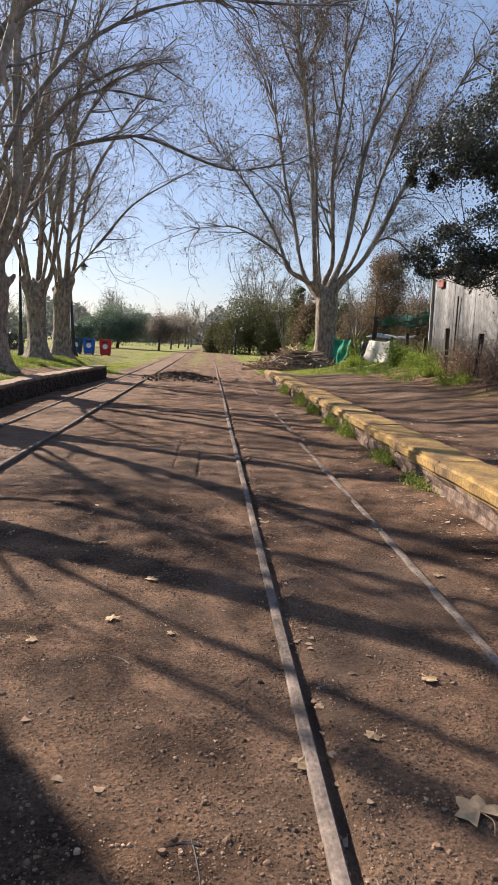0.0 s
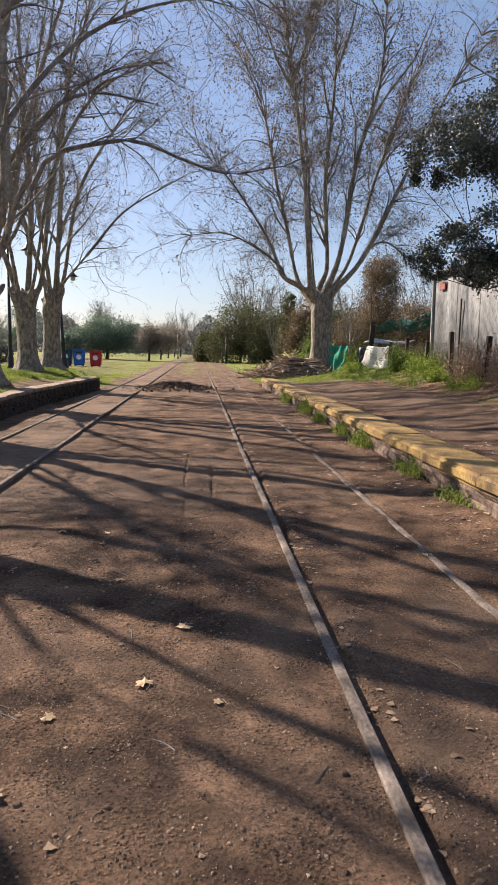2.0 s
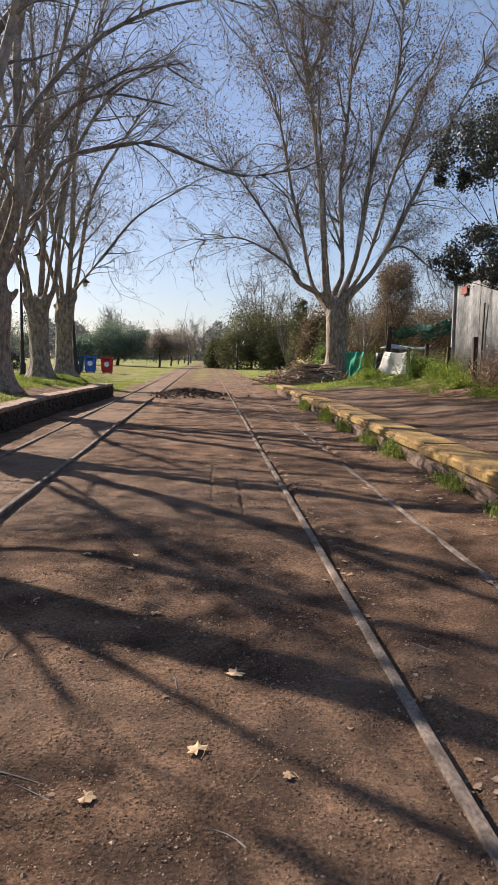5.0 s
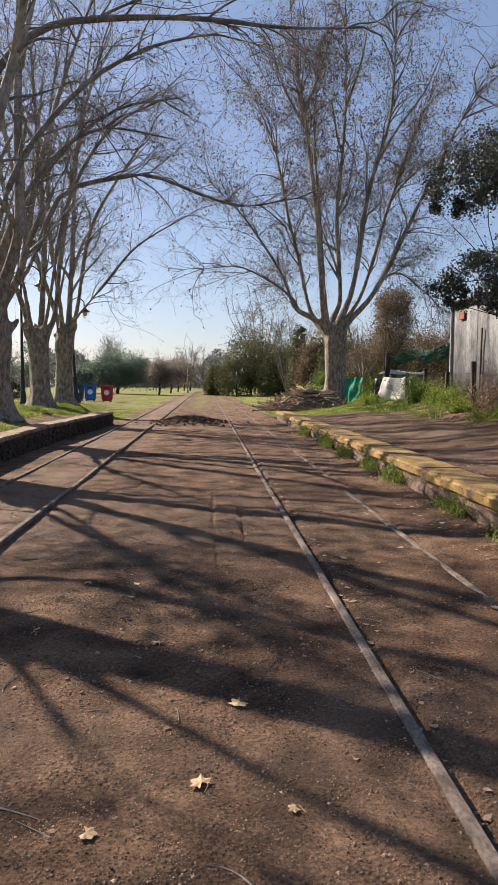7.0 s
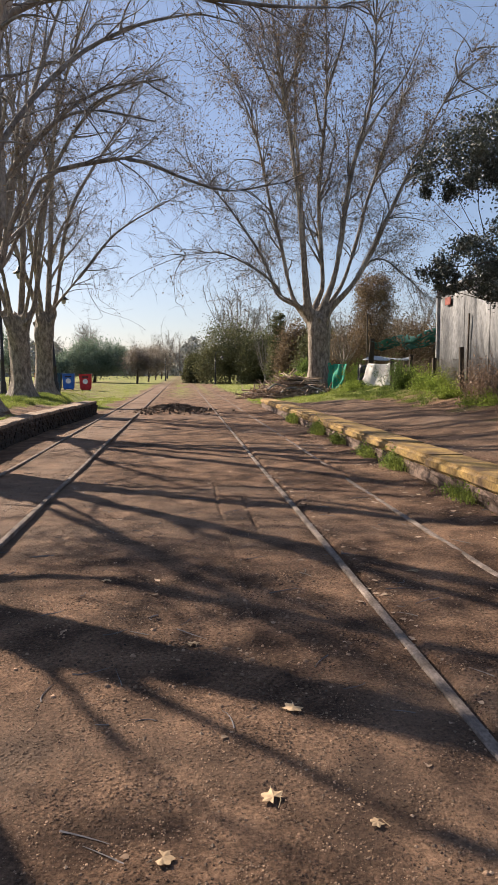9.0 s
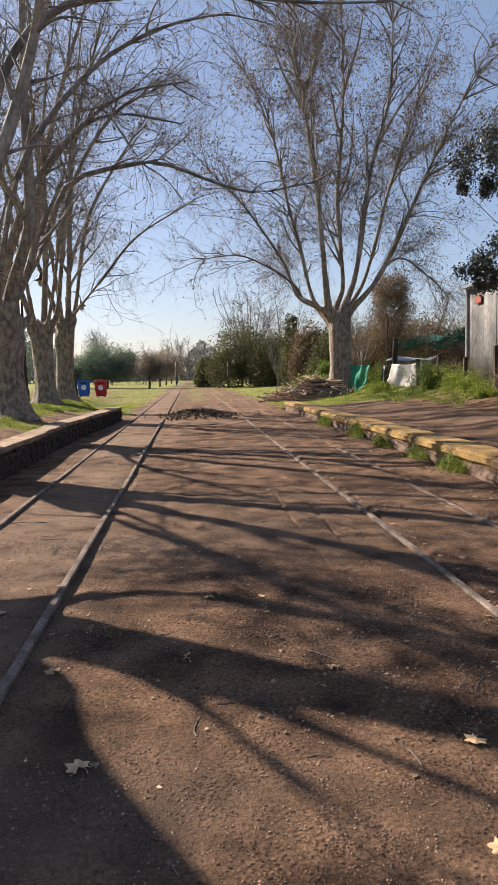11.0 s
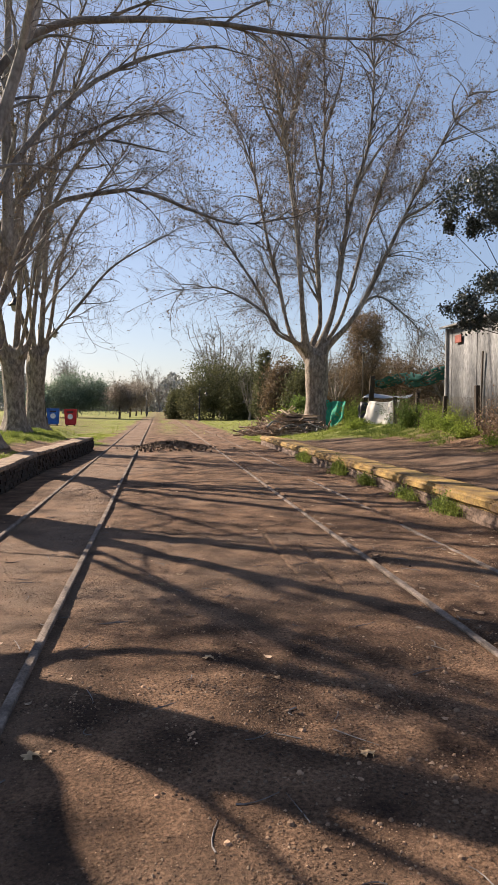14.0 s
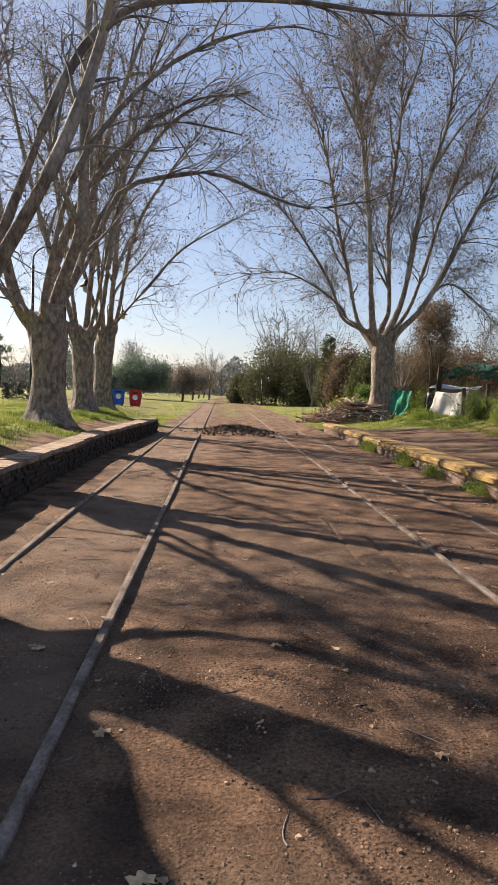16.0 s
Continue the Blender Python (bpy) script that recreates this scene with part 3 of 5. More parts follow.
def closed_tube(line, rad, n=10):
    v, f = tubes(np.asarray(line)[None], np.asarray(rad)[None], n)
    k = len(v)
    return v, [tuple(q) for q in f.tolist()] + [tuple(range(n))[::-1], tuple(range(k - n, k))]


def sprays(P, T, count, length, g, droop, spread, k=6, out=None, outer=1.0, bend=0.12):
    """Curved side shoots off points P with tangents T. Returns centre lines (N, k, 3)."""
    i = (len(P) * g.random(count) ** outer).astype(int)
    d = unit(T[i] + spread * g.normal(size=(count, 3)) + (0 if out is None else out))
    ln = length * g.uniform(0.45, 1.15, (count, 1, 1))
    s = np.linspace(0, 1, k)[None, :, None]
    side = g.normal(size=(count, 1, 3)) * bend
    wave = np.sin(s * 6.3 * g.uniform(0.6, 1.3, (count, 1, 1)) + g.uniform(0, 6.28, (count, 1, 1)))
    line = P[i][:, None] + d[:, None] * s * ln + side * s ** 2 * ln + np.roll(side, 1, axis=2) * 0.3 * wave * s * ln
    line[:, :, 2] -= (droop * g.uniform(0.3, 1.3, (count, 1)) * (s[..., 0] ** 2) * ln[..., 0])
    return line


def taper(N, k, a, b, g):
    return np.linspace(1, 0, k)[None] * (a - b) * g.uniform(0.6, 1.2, (N, 1)) + b


def bare_tree(label, base, h, r, lean, limbs, seed, branches=20, subs=4, twigs=5, leaves=2500, leaf=0.07, arch=0.25, reach=2.5, flare=1.9, neck=1.0, fork=0.3, forks=1.0, lo=12, outer=0.75, high=0.0, group="plane trees along the platforms"):
    """A pollarded plane tree in winter. limbs: (control points as (x, y, z) in the world, radius at the foot)."""
    g = np.random.default_rng(seed)
    root = thing("plane_tree", label, "tree", base, group)
    o = np.array(base, float)
    bole = [capped(*trunk_mesh((0, 0, 0), h, r, lean, seed, flare))]
    for k in range(6):
        a = 6.28 * k / 6 + g.uniform(-0.4, 0.4)
        d = np.array([math.cos(a), math.sin(a), g.uniform(0.5, 1.3)])
        f = np.array([lean[0], lean[1], h - r * g.uniform(0.1, 0.9)]) + d * (1, 1, 0) * r * 0.7 * neck
        ln = g.uniform(0.25, 0.5)
        st = spline([f, f + d * ln * 0.5, f + d * ln * (0.8, 0.8, 1.1)], 6)
        bole.append(closed_tube(st, np.array([0.16, 0.14, 0.12, 0.1, 0.09, 0.05]) * g.uniform(0.7, 1.1)))
    crown = np.array([lean[0], lean[1], h])
    subsP, subsT, allsub = [], [], []
    for ctrl, lr, *extra in limbs:
        first = np.array(ctrl[0]) - o - crown
        c = [crown + np.array([0, 0, -1.2 * r]) + 0.08 * first * (1, 1, 0), crown + np.array([0, 0, -0.25 * r]) + first * (0.45, 0.45, 0.12)] + [np.array(p) - o for p in ctrl]
        K = 26
        line = spline(c, K)
        ph = g.uniform(0, 6.28, 3)
        s = np.linspace(0, 1, K)
        line += (np.sin(s * 9 + ph[0]) * 0.06 * s)[:, None] * np.array([1, 0.6, 0]) + (np.sin(s * 15 + ph[1]) * 0.035 * s)[:, None] * np.array([0.3, 1, 0.2])
        rad = lr * (1 - s) ** 0.75 * 0.93 + 0.014
        rad[:9] *= (2.3, 2.3, 2.15, 1.95, 1.7, 1.45, 1.26, 1.12, 1.04)
        rad[:5] = np.minimum(rad[:5], 0.82 * r)
        cut = int(np.argmax(np.linalg.norm(line - crown, axis=1) * (np.arange(K) > 1) > 1.3 + 1.2 * r)) + 1
        foot = rad[:cut + 2].copy()
        foot[-2:] *= (0.97, 0.7)
        bole.append(closed_tube(line[:cut + 2], foot))
        v1 = tubes(line[None, cut:], rad[None, cut:], 9)
        T = unit(np.gradient(line, axis=0))
        L = np.linalg.norm(np.diff(line, axis=0), axis=1).sum()
        nb = int(branches * L / 12)
        b = sprays(line[lo:], T[lo:], nb, min(0.27 * L, reach), g, arch, 0.55, 9, out=np.array([0, 0, 0.3]), outer=outer, bend=0.26)
        v2 = tubes(b, taper(nb, 9, min(0.04, lr * 0.26), 0.007, g), 5)
        nf = max(2, int((forks if lr > 0.125 else 0.7) * L / 3.4)) if fork else 1
        fk = sprays(line[11:21], T[11:21], nf, min(0.3 * L, 3.8) if lr > 0.125 else min(0.16 * L, 1.5), g, 0.05, fork or 0.3, 12, out=np.array([0, 0, 0.15]), bend=0.15)
        fr = taper(nf, 12, lr * (0.4 if fork and lr > 0.125 else 0.3 if fork else 0.12), 0.009, g)
        wood = M_LIMB if lr > 0.125 else M_BRANCH
        limb = mesh_ob("limb", *v1, wood, root, smooth=True)
        for k in range(nf):
            mesh_ob("fork", *tubes(fk[k:k + 1], fr[k:k + 1], 6), wood, limb, smooth=True)
        tagged(mesh_ob("side_branch", *v2, M_BRANCH, limb, smooth=True), kind="stuff")
        for c2 in extra:
            own = spline([np.array(p) - o for p in c2], 12)[None]
            mesh_ob("fork", *tubes(own, np.linspace(lr * 0.46, 0.012, 12)[None], 7), wood, limb, smooth=True)
            fk, nf = np.concatenate([fk, own]), nf + 2
        ft = unit(np.gradient(fk, axis=1))
        b3 = sprays(fk[:, 3:].reshape(-1, 3), ft[:, 3:].reshape(-1, 3), nf * 5, 1.1, g, arch, 0.6, 9, bend=0.26)
        tagged(mesh_ob("side_branch", *tubes(b3, taper(nf * 5, 9, 0.016, 0.006, g), 4), M_BRANCH, limb, smooth=True), kind="stuff")
        b = np.concatenate([b, b3])
        nb = len(b)
        bt = unit(np.gradient(b, axis=1))
        allsub += [(b[:, 4:].reshape(-1, 3), bt[:, 4:].reshape(-1, 3), nb, L), (line[-8:], T[-8:], 6, L)]
    vs, fs, n0 = [], [], 0
    for v, f in bole:
        vs.append(v)
        fs += [tuple(q + n0 for q in face) for face in f]
        n0 += len(v)
    trunk = mesh_ob("trunk", np.vstack(vs), fs, M_BARK, root, smooth=True)
    md = trunk.modifiers.new("grown_together", "REMESH")
    md.mode, md.voxel_size, md.use_smooth_shade = "VOXEL", 0.055, True
    md = trunk.modifiers.new("rounded", "SMOOTH")
    md.factor, md.iterations = 0.5, 14
    tw = []
    tips = []
    for P, T, nb, L in allsub:
        c = sprays(P, T, nb * subs, min(0.08 * L, 0.9) + 0.45, g, 0.12, 0.65, 6, bend=0.4)
        tw.append(tubes(c, taper(len(c), 6, 0.009, 0.004, g), 3))
        ct = unit(np.gradient(c, axis=1))
        d = sprays(c[:, 1:].reshape(-1, 3), ct[:, 1:].reshape(-1, 3), len(c) * twigs, 0.6, g, 0.18, 0.85, 5, bend=0.5)
        tw.append(tubes(d, taper(len(d), 5, 0.0045, 0.0026, g), 3))
        tips.append(d[:, 2:].reshape(-1, 3))
    tagged(mesh_ob("twig_spray", *join(*tw), M_TWIG, root), kind="stuff")
    tips = np.vstack(tips)
    if high:                                        # leaves hang on longest in the top of the crown
        tips = np.vstack([tips] + [tips[tips[:, 2] > high]] * 2)
    P = tips[g.integers(0, len(tips), leaves)] + g.normal(size=(leaves, 3)) * 0.05
    tagged(mesh_ob("leaf_cover", *quads(P, leaf * g.uniform(0.5, 1.4, leaves), g, 0.8), M_DRYLEAF, root, "few dry brown leaves and seed balls"), kind="stuff")
    return root


def plane_trees():
    z = 0.62
    # the great tree beyond the yellow platform: limbs from the lowest spreading one round to the right
    y = 33.5
    R = [([(4.5, y - 0.3, 4.5), (3.7, y - 0.6, 4.85), (3.4, y - 0.7, 5.3), (2.4, y - 1.0, 6.0), (1.0, y - 1.2, 6.6), (-0.5, y - 1.2, 6.5)], 0.1),
         ([(4.6, y, 4.4), (3.8, y + 0.1, 4.8), (3.5, y + 0.3, 5.3), (3.0, y + 0.5, 6.6), (2.0, y + 0.8, 8.2), (1.1, y + 1.0, 9.5), (-0.1, y + 1.0, 10.7)], 0.14),
         ([(4.5, y + 0.4, 4.6), (4.2, y + 0.7, 5.6), (3.9, y + 1.0, 7.3), (3.5, y + 1.3, 9.1), (3.2, y + 1.5, 10.9), (2.7, y + 1.6, 12.9), (1.6, y + 1.7, 15.4)], 0.15),
         ([(4.9, y - 0.3, 4.6), (4.7, y - 0.6, 6.5), (4.5, y - 0.8, 8.9), (4.1, y - 0.9, 11.4), (3.8, y - 1.0, 13.3), (3.4, y - 1.0, 15.4), (3.1, y - 1.0, 18.6)], 0.19,
          [(3.8, y - 1.0, 13.2), (4.4, y - 1.1, 14.8), (5.1, y - 1.2, 17.0), (5.4, y - 1.2, 19)], [(3.9, y - 1.0, 12.6), (2.9, y - 1.3, 14.2), (2.2, y - 1.6, 16.2)])]
    R += [([(5.4, y + 0.2, 4.5), (5.75, y + 0.3, 5.4), (5.7, y + 0.4, 7.3), (5.6, y + 0.4, 9.6), (5.8, y + 0.5, 11.9), (5.9, y + 0.5, 14.7), (5.8, y + 0.5, 19)], 0.19,
           [(5.85, y + 0.5, 13.8), (6.7, y + 0.6, 16.4), (7.1, y + 0.8, 19)], [(5.65, y + 0.4, 9.4), (6.3, y + 0.9, 11.2), (6.6, y + 1.2, 14)]),
          ([(5.7, y - 0.1, 4.4), (6.2, y - 0.2, 5.7), (6.5, y - 0.3, 7.4), (6.8, y - 0.3, 9.7), (7.2, y - 0.3, 11.5), (7.8, y - 0.2, 13.5), (8.0, y - 0.2, 15.9), (8.1, y, 19)], 0.2,
           [(7.2, y - 0.3, 11.4), (8.1, y - 0.6, 12.9), (9.2, y - 0.9, 14.4), (10.0, y - 1.2, 16.4)]),
          ([(5.95, y + 0.3, 4.4), (6.8, y + 0.6, 5.6), (7.6, y + 1.0, 7.8), (8.0, y + 1.2, 9.3), (8.6, y + 1.4, 11.1), (9.2, y + 1.5, 12.8), (10.6, y + 1.6, 16)], 0.16),
          ([(6.0, y - 0.3, 4.3), (7.0, y - 0.6, 5.4), (7.8, y - 0.8, 6.9), (8.5, y - 1.0, 8.5), (9.2, y - 1.1, 10.0), (10.2, y - 1.2, 12.0), (12.0, y - 1.3, 15.2)], 0.2,
           [(9.2, y - 1.1, 9.9), (10.4, y - 1.4, 10.6), (11.8, y - 1.6, 12.2)]),
          ([(6.3, y - 0.2, 4.6), (7.1, y - 0.4, 5.6), (7.7, y - 0.6, 6.35), (8.4, y - 0.7, 6.45), (9.2, y - 0.9, 5.8), (10.0, y - 1, 5.0)], 0.09),
          ([(5.2, y + 0.5, 4.6), (5.1, y + 1.2, 7.0), (5.0, y + 1.7, 10.0), (4.7, y + 2.0, 13.5), (4.9, y + 2.2, 17)], 0.12)]
    bare_tree("huge bare plane tree with many upright grey limbs", (5.5, y, 0.62), 3.35, 0.52, (0.02, 0), [(c[0], c[1] * 0.88, *c[2:]) for c in R], 11, 29, 4, 7, 48000, 0.065, reach=2.9, neck=0.8, lo=10, outer=0.55, high=9.0)
    # row on the brick platform, nearest last
    y = 33.3
    bare_tree("bare plane tree with arching limbs and knobbly trunk", (-6.95, y, 0.58), 3.2, 0.4, (0.15, 0),
              [([(-6.4, y, 4.3), (-4.9, y - 0.4, 5.9), (-3.4, y - 0.8, 7.5), (-1.1, y - 1, 8.9)], 0.11), ([(-6.6, y, 4.8), (-6.4, y + 0.4, 8.4), (-6.1, y, 12), (-5.4, y, 17.4)], 0.2),
               ([(-6.3, y + 0.4, 5.0), (-5.7, y + 0.8, 8.4), (-4.4, y + 1, 11), (-3.0, y + 1, 13)], 0.15), ([(-7.2, y, 4.7), (-8.2, y - 0.5, 8), (-9, y - 1, 12), (-9.4, y - 1, 15)], 0.18),
               ([(-6.9, y - 0.5, 4.7), (-7.0, y - 2, 8), (-6.6, y - 3, 12), (-6, y - 3.5, 15)], 0.16)], 12, 14, 3, 4, 3200, 0.055, reach=2.0, forks=1.5)
    y = 27.6
    bare_tree("bare plane tree with tall pale limbs", (-6.6, y, z), 2.75, 0.38, (-0.1, 0),
              [([(-6.5, y, 3.9), (-6.4, y, 6.4), (-6.6, y, 10.8), (-6.7, y, 15)], 0.19), ([(-6.0, y, 4.1), (-5.6, y - 0.2, 7), (-4.9, y - 0.3, 11), (-3.7, y - 0.4, 14.2)], 0.15),
               ([(-7.2, y + 0.2, 4.2), (-8.4, y + 0.6, 7.4), (-9.3, y + 0.8, 11), (-9.8, y + 1, 14)], 0.17), ([(-6.2, y - 0.4, 4), (-5.2, y - 1.6, 7.6), (-3.6, y - 2.6, 9.8), (-1.4, y - 3.4, 10.6)], 0.12),
               ([(-6.9, y - 0.5, 4.2), (-7.3, y - 1.8, 8), (-7.6, y - 2.4, 12)], 0.15)], 13, 14, 3, 4, 3200, 0.055, reach=2.0, forks=1.5)
    y = 19.5
    bare_tree("bare plane tree with thick mottled trunk and long arching boughs", (-5.9, y, z), 2.45, 0.43, (-0.05, 0.1),
              [([(-5.9, y + 0.7, 3.6), (-5.4, y + 2, 4.8), (-4.6, y + 2.4, 6.8), (-3.0, y + 2.6, 7.4), (-1.9, y + 2.6, 7.45), (-0.6, y + 2.5, 6.95), (0.6, y + 2.5, 6.65), (2.2, y + 2.4, 6.9)], 0.1),
               ([(-6.2, y + 0.4, 3.4), (-5.8, y + 1, 5.5), (-4.6, y + 1, 7.3), (-3.2, y + 1, 8.2), (-1.4, y + 1, 8.0)], 0.1),
               ([(-6.0, y + 0.6, 4), (-5.4, y + 1.3, 6.2), (-4.2, y + 1.5, 7.9), (-2.8, y + 1.5, 8.9), (-1.2, y + 1.4, 9.2)], 0.1),
               ([(-5.65, y, 3.9), (-5.15, y, 5.5), (-5.1, y, 8.2), (-5.05, y, 11), (-5.0, y, 14)], 0.23), ([(-5.9, y - 0.4, 3.8), (-5.2, y - 0.2, 6.6), (-3.6, y + 0.4, 9), (-1.9, y + 0.5, 10.1), (-0.2, y + 0.5, 10.5)], 0.12),
               ([(-6.55, y, 3.3), (-7.0, y, 4.7), (-7.5, y + 0.2, 7.2), (-8, y, 10)], 0.26), ([(-5.75, y + 0.35, 3.5), (-5.35, y + 0.8, 4.6), (-5.1, y + 1.4, 6.6), (-4.4, y + 1.8, 9.5), (-3.6, y + 2, 12)], 0.19), ([(-6.6, y - 0.3, 3.4), (-7.8, y - 1, 5), (-8.8, y - 2, 7.6)], 0.14)], 14, 13, 3, 4, 3400, 0.055, reach=2.0, forks=1.4)
    y = 13.9
    bare_tree("bare plane tree leaning a long bough across the tracks", (-6.1, y, 0.55), 2.4, 0.46, (0, 0),
              [([(-5.3, y, 3.5), (-4.5, y, 5.0), (-3.97, y + 0.1, 6.65), (-3.55, y + 0.1, 8.5), (-3.3, y, 12)], 0.19),
               ([(-5.3, y + 0.3, 4.2), (-4.4, y + 0.8, 6.9), (-3.5, y + 1, 8.0), (-2.2, y + 1.1, 8.3), (-0.6, y + 1.1, 8.35), (0.9, y + 1.1, 8.25), (2.3, y + 1.2, 8.3)], 0.1),
               ([(-6.3, y, 3.8), (-6.6, y - 0.3, 6.8), (-6.9, y - 0.4, 10), (-7, y, 13)], 0.19), ([(-5.95, y - 0.3, 3.2), (-5.9, y - 0.5, 4.4), (-5.9, y - 1.1, 5.5), (-5.9, y - 1.6, 6.05), (-5.9, y - 1.9, 6.8), (-5.9, y - 2.3, 9)], 0.14), ([(-6.15, y - 0.6, 3.1), (-6.1, y - 1.1, 3.4), (-6.1, y - 1.7, 4.0), (-6.1, y - 2.5, 4.6), (-6.1, y - 3.1, 5.3)], 0.08),
               ([(-6.4, y + 0.3, 3.6), (-7.4, y + 0.9, 5.6), (-8.3, y + 1.2, 8.4)], 0.15), ([(-6.0, y + 0.6, 3.6), (-6.2, y + 1.8, 6), (-6.1, y + 2.6, 9.5)], 0.12),
               ([(-6.1, y - 0.65, 3.3), (-6.1, y - 1.3, 3.85), (-6.1, y - 2.0, 4.5), (-6.1, y - 2.6, 4.95), (-6.1, y - 3.4, 5.8)], 0.085), ([(-5.6, y + 0.6, 3.5), (-5.1, y + 1.9, 5.2), (-4.9, y + 2.8, 8.5)], 0.1),
               ([(-6.6, y - 0.3, 3.5), (-7.5, y - 0.6, 5.6), (-8.2, y - 0.9, 8.4)], 0.12)], 15, 8, 3, 3, 1500, 0.045, reach=1.7, forks=1.3)
    y = 8.5
    bare_tree("bare plane tree with twin heavy limbs beside the track", (-5.6, y, 0.52), 1.95, 0.5, (0, 0),
              [([(-5.5, y + 0.45, 2.9), (-5.5, y + 0.85, 4.0), (-5.5, y + 1.12, 5.0), (-5.5, y + 1.35, 6.2), (-5.4, y + 1.7, 8.6)], 0.36), ([(-5.6, y - 0.75, 2.85), (-5.6, y - 1.1, 3.4), (-5.6, y - 1.45, 4.0), (-5.6, y - 1.9, 4.8), (-5.7, y - 2.6, 6.2), (-6.0, y - 3.3, 8)], 0.42), ([(-5.9, y - 0.8, 2.7), (-7.4, y - 1.7, 5), (-9.2, y - 2.2, 8)], 0.3),
               ([(-6.2, y - 0.3, 3), (-7.6, y - 0.9, 5.4), (-8.9, y - 1.4, 8)], 0.2), ([(-5.6, y + 0.33, 3.0), (-5.6, y + 0.42, 3.8), (-5.6, y + 0.42, 5.2), (-5.6, y + 0.5, 7)], 0.125), ([(-5.6, y + 0.42, 2.95), (-5.6, y + 0.36, 3.3), (-5.6, y + 0.22, 3.65), (-5.6, y + 0.06, 4.0), (-5.6, y - 0.08, 4.4), (-5.6, y - 0.24, 5.1), (-5.6, y - 0.5, 6.8)], 0.085),
               ([(-5.5, y + 0.8, 2.6), (-5.5, y + 1.3, 2.95), (-5.5, y + 1.75, 3.4), (-5.5, y + 1.95, 4.0), (-5.5, y + 2.2, 5.0), (-5.5, y + 2.35, 6.2), (-5.5, y + 2.4, 7.6)], 0.12),
               ([(-5.9, y - 0.6, 2.7), (-6.9, y - 1.6, 4.2), (-8.2, y - 2.4, 6)], 0.22)], 16, 10, 3, 3, 400, 0.045, reach=1.3, fork=0)


def clump_tree(name, label, at, blobs, leaf, count, material, seed, trunk=None, category="tree", per=45, loose=0.27, group="", wood=None, ratio=0.65):
    """A leafy crown of small leaves gathered in uneven clumps. blobs: (x, y, z, rx, ry, rz) about the foot; trunk: (height, radius)."""
    g = np.random.default_rng(seed)
    root = thing(name, label, category, at, group)
    vol = np.array([b[3] * b[4] * b[5] for b in blobs]) ** 0.67
    cents = []
    limbs = []
    for b, n in zip(blobs, (count * vol / vol.sum()).astype(int)):
        k = max(5, n // per)
        d = unit(g.normal(size=(k, 3))) * g.uniform(0.35, 1.0, (k, 1)) ** 0.5
        c = np.array(b[:3]) + d * np.array(b[3:]) * (1 + 0.12 * g.normal(size=(k, 1)))
        s = loose * min(b[3:]) * g.uniform(0.5, 1.3, k)
        j = g.integers(0, k, n)
        cents.append(c[j] + g.normal(size=(n, 3)) * s[j][:, None])
        limbs.append(c[: max(2, k // 22)])
    P = np.vstack(cents)
    P[:, 2] = np.maximum(P[:, 2], 0.05 + 0.1 * g.random(len(P)))
    tagged(mesh_ob("crown" if category == "tree" else "foliage", *quads(P, leaf * g.uniform(0.6, 1.4, len(P)), g, ratio), material, root), kind="stuff")
    if trunk:
        h, r = trunk
        vf = [tubes(spline([(0, 0, -0.1), (0.05 * h, 0.02 * h, h * 0.5), (0, 0, h)], 10)[None], np.linspace(r * 1.25, r * 0.7, 10)[None], 9)]
        for c in np.vstack(limbs):
            foot = np.array([0, 0, h * g.uniform(0.7, 1.0)])
            vf.append(tubes(spline([foot, foot * 0.45 + c * 0.55 + g.normal(size=3) * 0.08 * h + (0, 0, -0.12 * h), c], 7)[None], np.linspace(r * 0.2, 0.006, 7)[None], 5))
        mesh_ob("trunk", *join(*vf), wood or M_POST, root, smooth=True)
    return root


def far_bare(at, h, spread, seed, label="bare grey winter tree in the distance", n=9, dens=1.0):
    g = np.random.default_rng(seed)
    root = thing("bare_tree", label, "tree", at, "bare trees beyond the yard")
    trunk = spline([(0, 0, -0.2), (0.02 * h, 0, h * 0.15), (0, 0, h * 0.32)], 8)
    vf = [tubes(trunk[None], np.linspace(0.03 * h, 0.018 * h, 8)[None], 7)]
    lines = []
    for i in range(n):
        a = 6.28 * i / n + g.uniform(-0.3, 0.3)
        s = spread * g.uniform(0.3, 1)
        t = np.array([math.cos(a) * s, math.sin(a) * s, h * g.uniform(0.75, 1)])
        l = spline([(0, 0, h * g.uniform(0.18, 0.32)), t * (0.45, 0.45, 0.55), t], 12)
        lines.append(l)
        vf.append(tubes(l[None], np.linspace(0.013 * h, 0.002 * h, 12)[None], 5))
    mesh_ob("trunk", *join(*vf), M_FARWOOD, root, smooth=True)
    P = np.array(lines)[:, 3:].reshape(-1, 3)
    T = unit(np.gradient(np.array(lines), axis=1))[:, 3:].reshape(-1, 3)
    b = sprays(P, T, int(110 * dens), 0.22 * h, g, 0.1, 0.6, 5)
    bt = unit(np.gradient(b, axis=1))
    c = sprays(b[:, 1:].reshape(-1, 3), bt[:, 1:].reshape(-1, 3), int(900 * dens), 0.1 * h, g, 0.2, 0.6, 4)
    tagged(mesh_ob("twig_spray", *join(tubes(b, taper(len(b), 5, 0.0032 * h, 0.001 * h, g), 3), tubes(c, taper(len(c), 4, 0.0014 * h, 0.0007 * h, g), 3)), M_FARWOOD, root), kind="stuff")
    return root


right_platform()
left_platform()
plane_trees()

# ---- the shed, fence and clutter on the far side of the yellow platform ----


